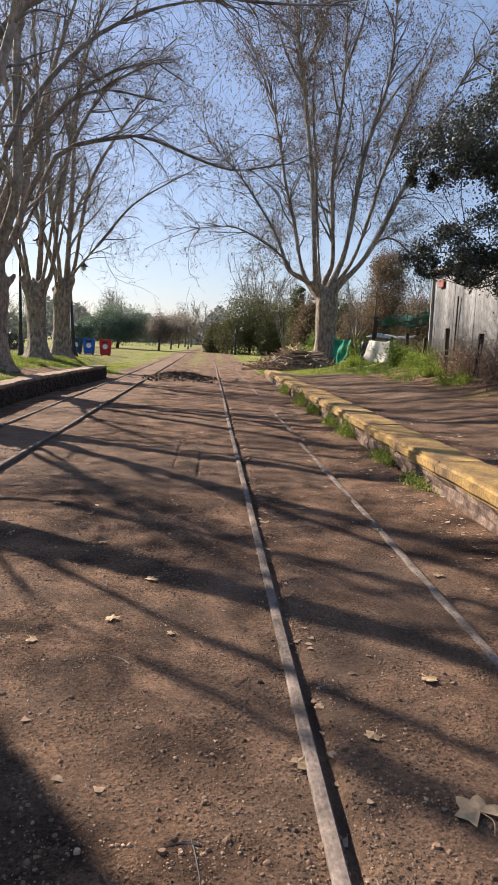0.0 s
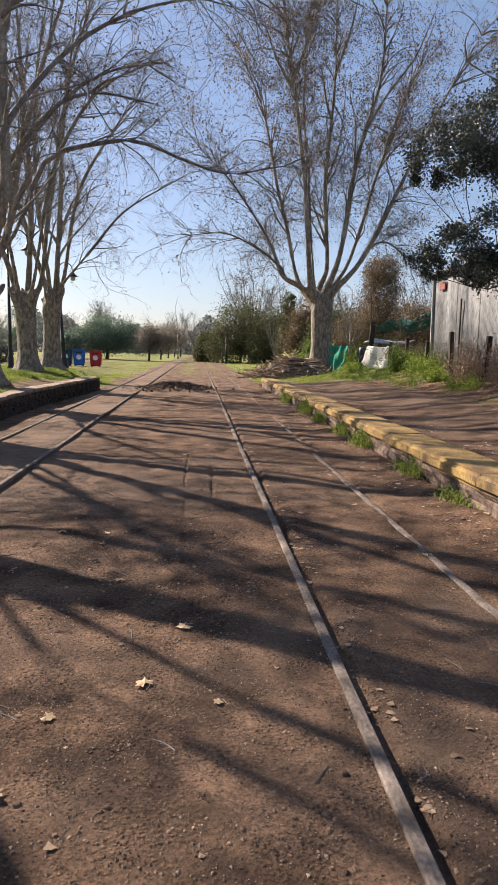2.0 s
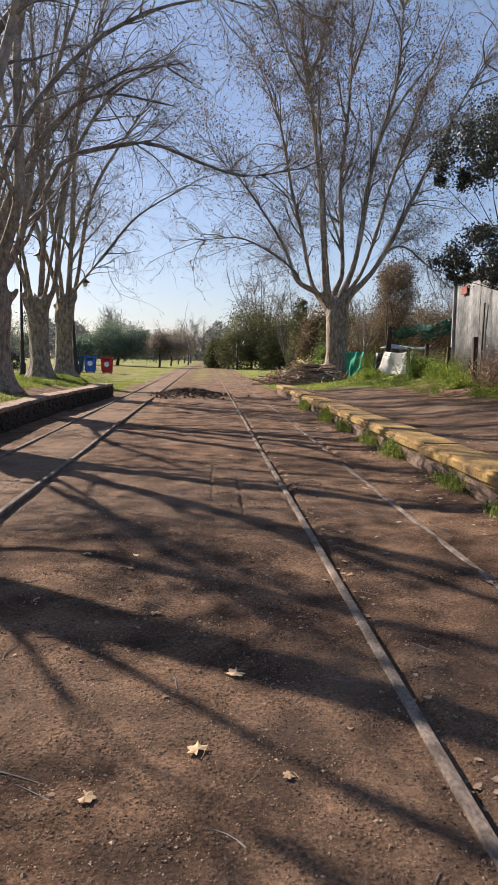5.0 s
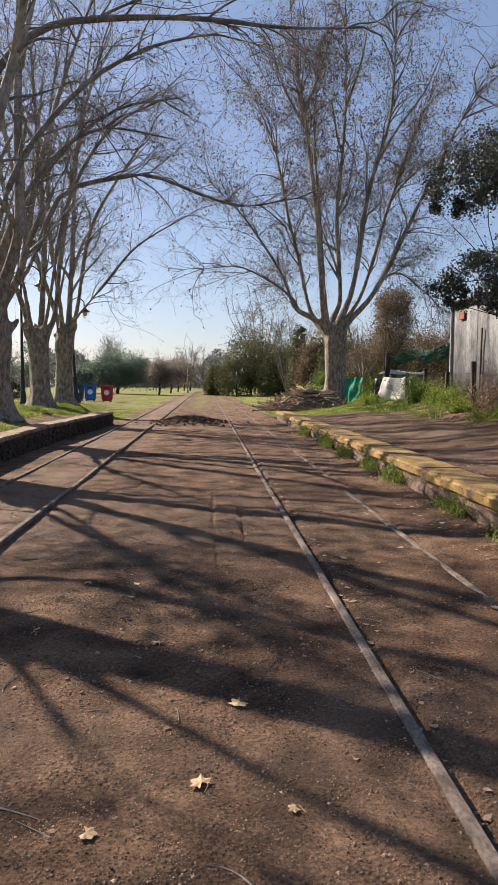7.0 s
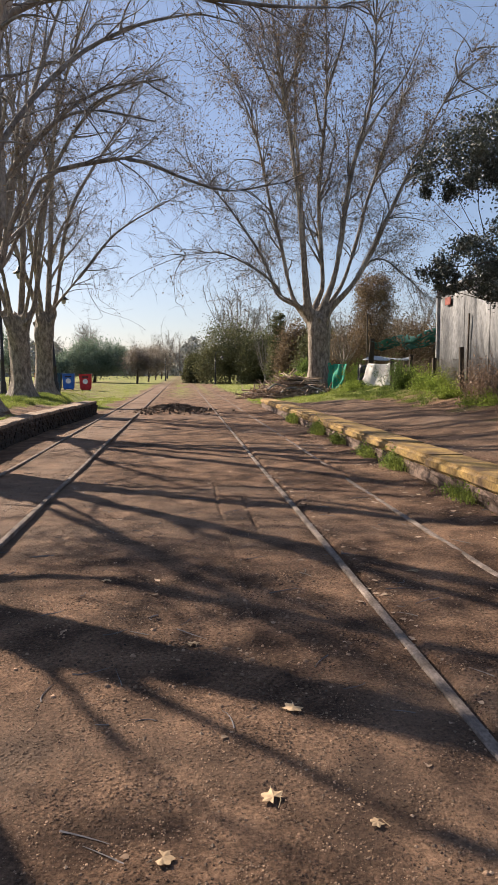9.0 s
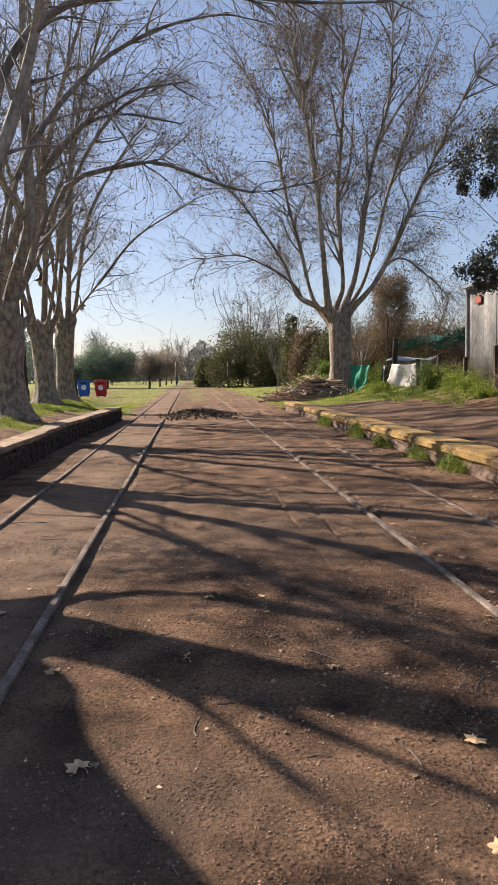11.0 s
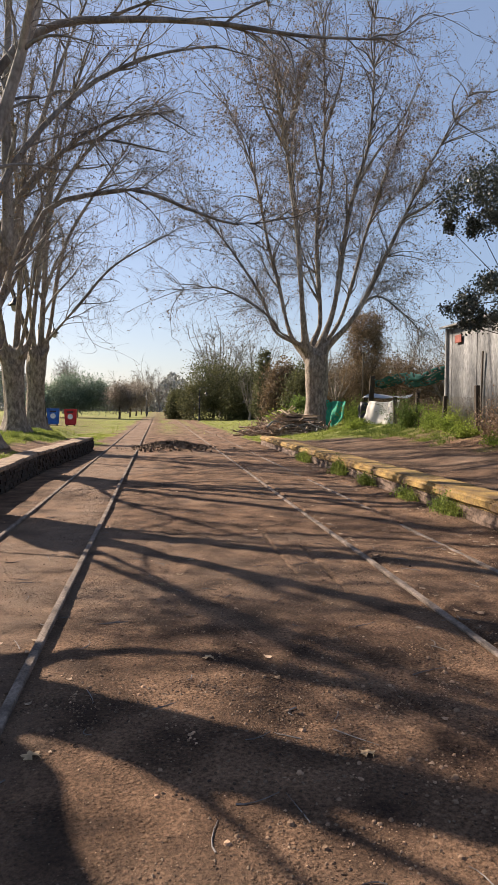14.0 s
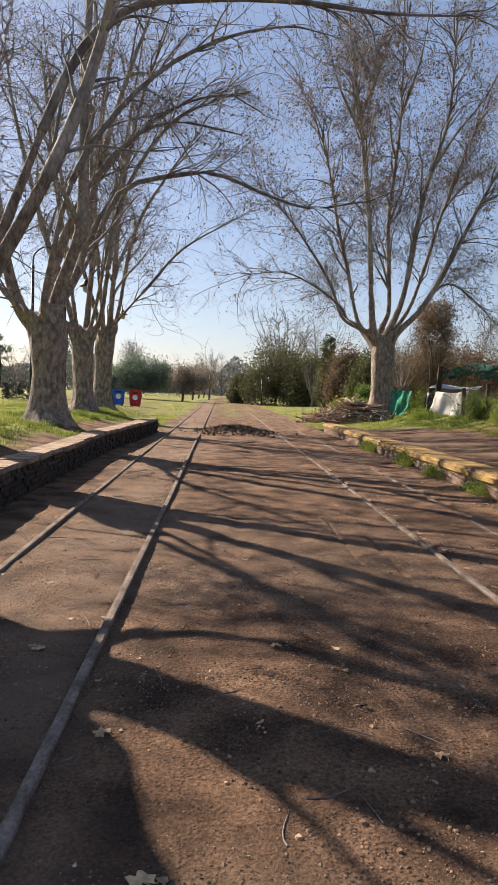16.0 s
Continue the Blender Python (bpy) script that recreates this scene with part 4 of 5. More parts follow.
def shed():
    x0, y0, y1, zb, zt = 7.45, 11.0, 23.4, gz(7.45, 17) - 0.05, 4.0
    root = thing("corrugated_shed", "grey corrugated metal shed with weathered sheets", "shed")
    r = random.Random(4)
    y, n = y0, 0
    while y < y1 - 0.1:
        w = min(0.86, y1 - y)
        k = max(2, int(w / 0.019))
        V = []
        for i in range(k + 1):
            yy = y + w * i / k
            xx = x0 + 0.011 * math.sin(2 * math.pi * i / 4) + (0.012 if n % 2 else 0)
            V += [(xx + r.uniform(-0.001, 0.001), yy, zb), (xx, yy, (zb + zt) / 2), (xx, yy, zt + r.uniform(-0.0, 0.004))]
        F = [(i * 3 + j, i * 3 + j + 1, i * 3 + j + 4, i * 3 + j + 3) for i in range(k) for j in range(2)]
        ob = mesh_ob("wall_sheet", V, F, M_ZINC, root, smooth=True)
        md = ob.modifiers.new("thick", "SOLIDIFY")
        md.thickness, md.offset = 0.004, 0
        y += w + 0.004
        n += 1
    bm = box_bm(5.6, 0.06, zt - zb, (x0 + 2.9, y1 - 0.06, (zt + zb) / 2))
    part("end_wall", bm, M_ZINC, root)
    part("end_wall", box_bm(5.6, 0.06, zt - zb, (x0 + 2.9, y0 + 0.06, (zt + zb) / 2)), M_ZINC, root)
    part("back_wall", box_bm(0.06, y1 - y0, zt - zb, (x0 + 5.7, (y0 + y1) / 2, (zt + zb) / 2)), M_ZINC, root)
    part("roof", box_bm(6.2, y1 - y0 + 0.3, 0.05, (x0 + 2.85, (y0 + y1) / 2, zt + 0.3), rot=pose(0, 0, 0, 0, -5.0, 0)), M_ZINC, root)
    bm = box_bm(0.09, 0.09, zt - zb, (x0 - 0.05, y1 - 0.04, (zt + zb) / 2), 0.01)
    part("corner_batten", bm, M_ZINC, root)
    bm = box_bm(0.04, 0.06, 2.0, (x0 - 0.06, 20.9, 2.1), 0.008, rot=pose(0, 0, 0, 2, 0, 0))
    part("leaning_batten", bm, M_POST, root)
    # red board under the eave
    part("red_board", box_bm(0.03, 0.45, 0.24, (x0 - 0.06, 22.5, 3.6), 0.01), M_BOARD, root, "red painted board")
    return root


def cloth(name, label, category, o, u, v, nu, nv, sag, material, seed, fold=0.06, holes=0, ragged=0.0, pinch=0.0):
    """A hanging or spread cloth between corners o, o+u, o+v, o+u+v with folds and a sag."""
    g = np.random.default_rng(seed)
    o, u, v = map(np.array, (o, u, v))
    nrm = unit(np.cross(u, v).astype(float))
    ph = g.uniform(0, 6.28, 4)
    V = []
    for j in range(nv + 1):
        for i in range(nu + 1):
            a, b = i / nu, j / nv
            p = o + u * a + v * b + nrm * fold * (math.sin(a * 11 + ph[0] + 2 * b) + 0.6 * math.sin(b * 9 + ph[1] + 4 * a) + 0.4 * math.sin(a * 23 + ph[2]))
            p = p + np.array([0, 0, -sag * 4 * a * (1 - a) * (0.4 + 0.6 * b) + (0.05 * math.sin(a * 7 + ph[3]) + ragged * math.sin(a * 3.3 + ph[1]) * b) * b])
            p = p + u * (0.5 - a) * pinch * b * b
            V.append(p)
    k = nu + 1
    F = [(j * k + i, j * k + i + 1, (j + 1) * k + i + 1, (j + 1) * k + i) for j in range(nv) for i in range(nu) if g.random() >= holes]
    ob = mesh_ob(name, V, F, material, smooth=True)
    md = ob.modifiers.new("thick", "SOLIDIFY")
    md.thickness = 0.006
    return tagged(ob, label, category)


def fence():
    root = thing("wire_fence", "old chain-link fence on dark timber posts", "fence")
    line = [(7.15, 30.6), (7.2, 27.6), (7.1, 25.0), (6.95, 22.4), (6.85, 20.0), (6.75, 17.4), (6.65, 14.6), (6.6, 11.5)]
    hs = [1.95, 1.05, 1.15, 1.0, 1.25, 1.1, 1.1, 1.1]
    r = random.Random(2)
    for (x, y), h in zip(line, hs):
        w = 0.2 if h > 1.5 else 0.12
        b = box_bm(w, w, h + 0.3, (0, 0, h / 2 - 0.15), 0.015)
        ob = part("post", b, M_POST, root)
        ob.matrix_basis = pose(x, y, gz(x, y), r.uniform(-4, 4), r.uniform(-3, 3), r.uniform(-10, 10))
    P = []
    for (xa, ya), (xb, yb) in zip(line[1:], line[2:]):
        L = math.hypot(xb - xa, yb - ya)
        n = int(L / 0.09)
        for i in range(-11, n):
            for s in (0, 1):
                pts = []
                for k in range(5):
                    q = (i + (k / 4 * 11 if s else 11 - k / 4 * 11)) / n
                    q = min(1, max(0, q))
                    x, y = xa + (xb - xa) * q, ya + (yb - ya) * q
                    pts.append((x + 0.02 * math.sin(y * 4), y, gz(x, y) + 0.95 * k / 4))
                P.append(pts)
    P = np.array(P)
    tagged(mesh_ob("wire_mesh", *tubes(P, np.full(P.shape[:2], 0.0022), 3), M_WIRE, root), kind="stuff")
    return root


def weeds(label, at, rx, ry, h, n, seed, material=None):
    g = np.random.default_rng(seed)
    root = thing("weed_bush", label, "bush", at, "weeds along the fence")
    st = []
    base = g.normal(size=(40, 2)) * (rx * 0.35, ry * 0.35)
    P = np.concatenate([base, np.zeros((40, 1)) - 0.05], 1)
    T = np.tile([0, 0, 1.0], (40, 1))
    c = sprays(P, T, 60, h, g, 0.15, 0.3, 6)
    tagged(mesh_ob("undergrowth", *tubes(c, taper(len(c), 6, 0.009, 0.003, g), 3), material or M_WEED, root), kind="stuff")
    pts = c[:, 1:].reshape(-1, 3)
    L = pts[g.integers(0, len(pts), n)] + g.normal(size=(n, 3)) * 0.07
    L[:, 2] = np.maximum(L[:, 2], 0.02)
    tagged(mesh_ob("foliage", *quads(L, 0.052 * g.uniform(0.5, 1.4, n), g, 0.6), material or M_WEED, root), kind="stuff")
    return root


shed()
fence()
cloth("shade_net", "torn dark green shade net strung from post to shed", "net", (7.15, 30.5, 2.72), (0.31, -7.1, 0.12), (0.5, 0.1, -0.36), 44, 12, 0.16, M_NET, 1, 0.09, 0.3, 0.12)
cloth("white_cloth", "dirty white cloth hung over the wire fence", "cloth", (6.72, 29.3, 1.8), (0.8, -1.35, 0.02), (-0.3, -0.1, -0.95), 30, 20, 0.2, M_WHITE, 2, 0.032, 0, 0.2, 0.12)
cloth("dark_cloth", "dark plastic sheet hanging beside the white cloth", "sheet", (6.42, 29.7, 1.78), (0.4, -0.4, 0.02), (-0.1, 0.0, -0.9), 16, 12, 0.2, M_BAG, 3, 0.045, 0.1, 0.3, 0.3)
cloth("grey_sheet", "grey corrugated panel lying on a low rack", "panel", (6.9, 30.9, 1.95), (1.7, -0.8, -0.05), (0.7, 1.2, 0.15), 16, 6, 0.02, M_GREY, 4, 0.012)
cloth("green_tarpaulin", "crumpled green tarpaulin hung behind the big tree", "tarpaulin", (5.85, 32.7, 1.85), (0.6, -0.95, -0.05), (-0.15, -0.1, -1.15), 26, 18, 0.1, M_TARP, 5, 0.05, 0.05, 0.2, 0.15)

WEEDS = [((6.75, 24.9), 0.6, 0.6, 1.05, 4200, "tall dark-leaved weed bush before the fence"), ((7.0, 22.7), 0.7, 0.8, 0.8, 4200, "bright green feathery weeds by the fence post"),
         ((6.8, 21.4), 0.8, 0.9, 0.6, 2600, "bright green weeds by the fence"), ((6.85, 31.5), 0.5, 0.4, 0.95, 2200, "green weeds growing round the tarpaulin"), ((6.3, 19.6), 0.6, 0.7, 0.4, 1800, "low green weeds among dead leaves"),
         ((6.0, 17.0), 0.6, 0.9, 0.35, 1500, "low green weeds among dead leaves"), ((7.2, 33), 0.9, 0.6, 1.2, 2600, "overgrown shrub beside the tarpaulin"), ((6.1, 28.6), 0.9, 0.6, 0.4, 2400, "low lush weeds under the white cloth")]
DRY = [((6.75, 18.9), 0.5, 0.9, 1.0, 1300), ((6.7, 17.6), 0.5, 0.9, 0.95, 1300), ((6.6, 16.0), 0.5, 0.9, 1.1, 1300), ((6.6, 14.4), 0.5, 0.9, 0.9, 1000), ((7.6, 28.2), 0.6, 0.9, 1.5, 1600), ((8.0, 25.2), 0.7, 0.8, 1.2, 1200)]
for i, ((x, y), rx, ry, h, n, lab) in enumerate(WEEDS):
    weeds(lab, (x, y, gz(x, y)), rx, ry, h, n, 50 + i, M_DEEPWEED if "dark" in lab or "shrub" in lab else None)

for i, ((x, y), rx, ry, h, n) in enumerate(DRY):
    weeds("tangle of dry brown stalks on the fence", (x, y, gz(x, y)), rx, ry, h, n, 70 + i, M_STALK)


def brush_pile():
    root = thing("brush_pile", "heap of cut branches and broken timber on the grass", "brush pile", (3.85, 31.9, gz(3.85, 31.9)))
    g = np.random.default_rng(31)
    n = 520
    th = g.uniform(0, 2 * np.pi, n)
    rad = g.uniform(0, 1, n) ** 0.6
    P = np.stack([2.0 * rad * np.cos(th), 1.0 * rad * np.sin(th), 0.08 + (1 - rad) * g.uniform(0, 1.15, n)], 1)
    d = unit(np.stack([g.normal(size=n), 0.6 * g.normal(size=n), 0.25 * g.normal(size=n)], 1))
    L = g.uniform(0.3, 1.3, n)[:, None, None]
    s = np.linspace(-0.5, 0.5, 5)[None, :, None]
    line = P[:, None] + d[:, None] * s * L + g.normal(size=(n, 1, 3)) * 0.15 * s ** 2
    line[:, :, 2] = np.maximum(line[:, :, 2], 0.02)
    tagged(mesh_ob("brushwood", *tubes(line, taper(n, 5, 0.035, 0.012, g), 5), M_BRUSH, root, smooth=True), kind="stuff")
    for k in range(9):
        b = box_bm(g.uniform(1.3, 2.1), 0.14, 0.035, bevel=0.006)
        ob = part("plank", b, M_POST if k % 3 == 0 else M_WOOD, root)
        ob.matrix_basis = pose(0.75 + g.uniform(-0.2, 0.2), -0.2 + g.uniform(-0.3, 0.3), 0.4 + 0.06 * k, g.uniform(-8, 8), g.uniform(-6, 6), g.uniform(-12, 12))
    for k, (x, y, z, a) in enumerate(((0.2, -0.75, 0.25, 15), (0.9, -0.8, 0.3, -25), (-0.5, -0.7, 0.4, 40), (1.4, -0.6, 0.2, 60))):
        bough = spline([(-0.7, 0, 0), (-0.2, 0.05, 0.22), (0.25, -0.05, 0.12), (0.75, 0.1, -0.1)], 12)
        mesh_ob("bough", *tubes(bough[None], np.linspace(0.055, 0.02, 12)[None], 7), M_LIMB, root, smooth=True).matrix_basis = pose(x, y, z, 0, 0, a)
    P = g.normal(size=(1300, 3)) * (0.9, 0.5, 0.16) + (-0.2, 0, 0.2)
    P[:, 2] = np.abs(P[:, 2])
    tagged(mesh_ob("dry_leaves", *quads(P, 0.09, g, 0.6), M_IVY, root), kind="stuff")


brush_pile()

# dark evergreen in front of the shed
ex, ey = 6.95, 16.4
clump_tree("evergreen_tree", "dark glossy-leaved evergreen tree before the shed", (ex, ey, gz(ex, ey)),
           [(-0.6, 0, 5.45, 1.15, 1.2, 0.95), (-1.6, 0.2, 5.0, 0.85, 0.8, 0.6), (0.2, 0, 6.4, 1.0, 1.0, 0.7), (1.3, 0, 6.9, 1.7, 1.5, 1.5), (0.5, 0, 4.9, 1.2, 1.1, 0.8), (-2.1, 0.3, 4.6, 0.45, 0.4, 0.28),
            (-1.4, 0.2, 3.0, 0.95, 0.8, 0.5), (-0.3, 0, 3.3, 1.0, 0.9, 0.7), (-1.9, 0.2, 2.65, 0.35, 0.4, 0.28), (0.9, 0, 3.5, 1.3, 1, 0.9), (0.4, 0, 2.1, 0.7, 0.7, 0.4), (-0.9, 0.1, 2.55, 0.7, 0.7, 0.45), (0.9, 0.1, 1.7, 0.8, 0.8, 0.7)],
           0.062, 90000, M_DARKLEAF, 21, (3.2, 0.1), per=170, loose=0.24)

# ---- lamps, bins and far things ----


def lamp_post(at, h=4.4, label="black iron lamp post with a bell-shaped lantern", thick=1.0, lean=0.0):
    root = thing("lamp_post", label, "lamp post", at, "iron lamp posts")
    root.rotation_euler.y = radians(lean)
    part("pole", lathe_bm([(r * thick, pz) for r, pz in ((0.15, -0.1), (0.15, 0.12), (0.115, 0.2), (0.12, 0.5), (0.085, 0.58), (0.07, 1.3), (0.095, 1.36), (0.065, 1.42), (0.05, h))], 14), M_BLACK, root, smooth=True)
    arc = spline([(0, 0, h), (0.05, 0, h + 0.35), (0.4, 0, h + 0.6), (0.72, 0, h + 0.4), (0.78, 0, h + 0.1)], 18)
    mesh_ob("arm", *tubes(arc[None], np.full((1, 18), 0.026), 8), M_BLACK, root, smooth=True)
    sh = part("shade", lathe_bm([(0.03, 0.28), (0.07, 0.24), (0.1, 0.16), (0.17, 0.08), (0.25, 0.03), (0.26, 0.0), (0.2, 0.0), (0.1, 0.1)], 20, (0.78, 0, h - 0.18)), M_BLACK, root, "black bell shade", smooth=True)
    part("globe", lathe_bm([(0.05, 0.02), (0.12, -0.02), (0.13, -0.1), (0.1, -0.2), (0.04, -0.24)], 16, (0.78, 0, h - 0.16)), M_LAMP, sh, "frosted glass globe", smooth=True)
    return root


def pole(at, h, r, label="dark iron pole in the grass"):
    root = thing("iron_pole", label, "pole", at)
    part("shaft", lathe_bm([(r * 1.8, -0.1), (r * 1.8, 0.25), (r * 1.1, 0.3), (r, h * 0.7), (r * 0.9, h)], 12), M_POST, root, smooth=True)
    part("cap", lathe_bm([(r * 1.2, h - 0.02), (r * 1.3, h + 0.05), (r * 0.5, h + 0.11)], 12), M_POST, root, smooth=True)
    return root


lamp_post((-7.45, 39.3, gz(-7.45, 39.3)), 5.0, "dark leaning lamp pole with a small arm lamp", 1.5, -3.0)
lamp_post((-7.9, 25.5, gz(-7.9, 25.5)), 4.75)
pole((8.6, 36.5, gz(8.6, 36.5)), 3.4, 0.035, "thin pale pole among shrubs")


def bin_thing(label, at, body_mat, w=0.95, h=1.15, turn=0):
    root = thing("recycling_bin", label, "bin", at, "bins in the park")
    root.rotation_euler.z = radians(turn)
    bm = box_bm(w, w * 0.9, h, (0, 0, h / 2 + 0.06))
    for v in bm.verts:
        if v.co.z < 0.3:
            v.co.x *= 0.84
            v.co.y *= 0.84
    bmesh.ops.bevel(bm, geom=bm.edges[:], offset=0.06, segments=3, affect="EDGES")
    part("body", bm, body_mat, root, smooth=False)
    part("lid", box_bm(w * 1.04, w * 0.95, 0.1, (0, 0, h + 0.08), 0.04, seg=2), body_mat, root)
    part("emblem", lathe_bm([(0.2, 0), (0.2, 0.012)], 18), M_PALE, root, "pale round emblem").matrix_basis = pose(0, -w * 0.42 - 0.012, h * 0.62, 90 - 4, 0, 0)
    part("slot", box_bm(w * 0.5, 0.02, 0.12, (0, -w * 0.455, h * 0.92), 0.005), M_BLACK, root)
    for sx in (-1, 1):
        part("foot", box_bm(0.1, w * 0.7, 0.1, (sx * w * 0.3, 0, 0.03), 0.01), M_BLACK, root)
    return root


for lab, x, m in (("red plastic recycling bin on the grass", -8.3, M_RED), ("blue plastic recycling bin on the grass", -9.6, M_BLUE), ("dark blue waste bin on the grass", -10.6, M_TEAL), ("orange plastic bin on the grass", -11.7, M_ORANGE)):
    bin_thing(lab, (x, 57, gz(x, 57)), m, turn=random.Random(x).uniform(-8, 8))


clump_tree("clipped_hedge", "low clipped dark hedge in the park", (-18.4, 62, gz(-18.4, 62)), [(-0.8, 0, 0.75, 0.9, 0.8, 0.7), (0.6, 0, 0.8, 1.0, 0.8, 0.75), (1.6, 0, 0.7, 0.7, 0.8, 0.65)], 0.14, 4000, M_DARKLEAF, 152, category="hedge")

# park trees
lamp_post((-7.7, 29.3, gz(-7.7, 29.3)), 4.85)
clump_tree("pine", "slim open pine tree in the park", (-20.5, 62, gz(-20.5, 62)), [(0, 0, 2.3, 1.0, 1.0, 0.3), (-0.3, 0, 3.3, 1.1, 1, 0.35), (0.3, 0, 4.2, 0.9, 0.9, 0.35), (0, 0, 5.2, 0.5, 0.5, 0.4)], 0.12, 2600, M_WILLOW, 151, (5.0, 0.09), group="leafy trees in the park")
clump_tree("round_tree", "wide round dark-green tree in the park", (-12.3, 95, 0.1),
           [(0, 0, 3.7, 2.9, 2.5, 1.9), (-2.6, 0, 2.8, 2.1, 2, 1.6), (2.7, 0, 2.9, 2.0, 2, 1.8), (-0.6, -1.5, 2.2, 2.2, 1.5, 1.3), (1.4, -1, 2.3, 1.9, 1.5, 1.3), (-3.9, 0, 1.9, 1.0, 1, 1.0)], 0.17, 34000, M_WILLOW, 41, (1.6, 0.2), group="leafy trees in the park")
clump_tree("round_tree", "low leafy green tree at the edge of the group", (-16.3, 90, 0.1), [(0, 0, 1.9, 1.5, 1.5, 1.2), (0.8, 0, 2.5, 1.2, 1.2, 0.9)], 0.28, 2500, M_WILLOW, 42, (1.0, 0.12), group="leafy trees in the park")
for i, (x, y, h, w) in enumerate(((-6.5, 91, 4.7, 2.2), (-5.9, 108, 5.2, 2.5), (-5.6, 128, 6.6, 2.8), (-5.2, 150, 7.4, 3.2))):
    clump_tree("small_park_tree", "small brownish tree beside the old line", (x, y, 0.05), [(0, 0, h * 0.58, w * 0.75, w * 0.75, h * 0.33), (w * 0.3, 0, h * 0.5, w * 0.5, w * 0.5, h * 0.25)], 0.17, 7000, M_BROWN, 43 + i, (h * 0.35, 0.12), group="small trees beside the line")
for i, (x, y, h, s) in enumerate(((-4.6, 175, 11, 5), (-9.5, 185, 10, 5), (-1.5, 230, 12, 6), (-20, 170, 8, 5), (-27, 150, 8, 5), (-34, 130, 8, 5), (-30, 100, 7, 4))):
    far_bare((x, y, 0), h, s, 60 + i)
for i, (x, y, h) in enumerate(((-19.4, 140, 11.5), (-18.2, 143, 10), (-20.6, 146, 9))):
    far_bare((x, y, 0), h, 0.9, 70 + i, "tall narrow bare poplar", 7, 0.7)

clump_tree("small_park_tree", "light open-leaved tree on the park lawn", (-17.2, 70, gz(-17.2, 70)), [(0, 0, 3.4, 1.5, 1.5, 1.8), (0.5, 0, 4.8, 1.0, 1.0, 1.0), (-0.6, 0, 2.4, 1.0, 1.0, 0.8)], 0.15, 3500, M_WILLOW, 153, (2.2, 0.11), group="leafy trees in the park")

# hedge trees right of the line
HEDGE = [((4.9, 86), 6.6, 4.4, M_HEDGE), ((8.6, 82), 5.4, 2.9, M_HEDGE), ((0.9, 92), 3.4, 1.5, M_HEDGE), ((9.9, 66), 5.2, 2.0, M_IVY), ((11.4, 62), 4.6, 2.2, M_HEDGE), ((5.2, 40), 1.2, 1.1, M_WEED), ((6.9, 42), 1.4, 1.2, M_DEEPWEED), ((13.0, 56), 4.6, 2.4, M_IVY), ((16, 54), 3.6, 2.4, M_HEDGE), ((19, 50), 4, 2.6, M_IVY), ((9.7, 47), 2.8, 1.5, M_IVY)]
for i, ((x, y), h, w, m) in enumerate(HEDGE):
    z = gz(x, y)
    clump_tree("hedge_tree", "dense dark evergreen shrub beside the line" if m is not M_IVY else "dense brown shrub tangled with climbers", (x, y, z), [(0, 0, h * 0.62, w * 0.75, w * 0.8, h * 0.42), (-w * 0.4, -0.4, h * 0.32, w * 0.6, w * 0.6, h * 0.3), (w * 0.4, 0.3, h * 0.35, w * 0.65, w * 0.6, h * 0.34)],
               0.19 if y > 60 else 0.11, 24000 if h > 3 else 9000, m, 80 + i, (h * 0.3, 0.12), group="shrubs along the line")
clump_tree("cypress", "narrow dark cypress behind the big tree", (8.9, 72, gz(8.9, 72)), [(0, 0, 1.6, 1.1, 1.3, 1.5), (0, 0, 3.8, 0.95, 1.0, 1.8), (0, 0, 6.0, 0.55, 0.6, 1.3)], 0.16, 12000, M_HEDGE, 95, (1, 0.15))
clump_tree("climber_tree", "tree smothered in dry brown climbing plants", (11.3, 45, gz(11.3, 45)), [(0, 0, 5.8, 1.15, 1.2, 0.9), (0.1, 0, 4.5, 1.3, 1.1, 1.3), (-0.1, 0, 2.3, 1.4, 1.2, 1.4)], 0.09, 26000, M_IVY, 96, (3, 0.2))
clump_tree("climber_tree", "rounded brown thicket behind the shade net", (15, 50, gz(15, 50)), [(0, 0, 3.2, 1.9, 2, 1.2), (2, 0, 2.4, 2, 2, 1.4), (-2.0, 0, 1.8, 1.8, 1.8, 1.2)], 0.11, 20000, M_IVY, 97, (1.5, 0.2))
for i, (x, y, h, s) in enumerate(((7.5, 105, 13, 6), (12, 100, 11, 5), (9.0, 120, 13, 5), (17, 80, 9, 5), (22, 70, 9, 5), (13.5, 58, 6, 3.5), (18, 48, 6, 4), (26, 60, 9, 5))):
    far_bare((x, y, 0.2), h, s, 100 + i)

for i, (x, y, h, s) in enumerate(((8.2, 78, 4.8, 2.2), (9.6, 74, 4.4, 2.0), (9.4, 45, 4.0, 1.8))):
    far_bare((x, y, gz(x, y)), h, s, 130 + i, "leafless grey shrub before the hedge", 12, 0.7)


def treeline():
    """The low wooded horizon all around."""
    g = np.random.default_rng(9)
    n = 120000
    th = np.where(g.random(n) < 0.75, g.uniform(-0.65, 0.65, n), g.uniform(-math.pi, math.pi, n))
    d = g.uniform(230, 330, n)
    top = 9 + 2.4 * np.sin(th * 23) + 2.0 * np.sin(th * 57 + 1) + 1.5 * np.sin(th * 131)
    P = np.stack([d * np.sin(th), d * np.cos(th), g.uniform(0, 1, n) ** 0.8 * np.maximum(2.5, top)], 1)
    return tagged(mesh_ob("far_woods", *quads(P, 1.25 * g.uniform(0.5, 1.3, n), g, 0.8), M_HAZED_LEAF), "grey-green woods on the horizon, leaf colour paled for haze", "woods", kind="stuff")


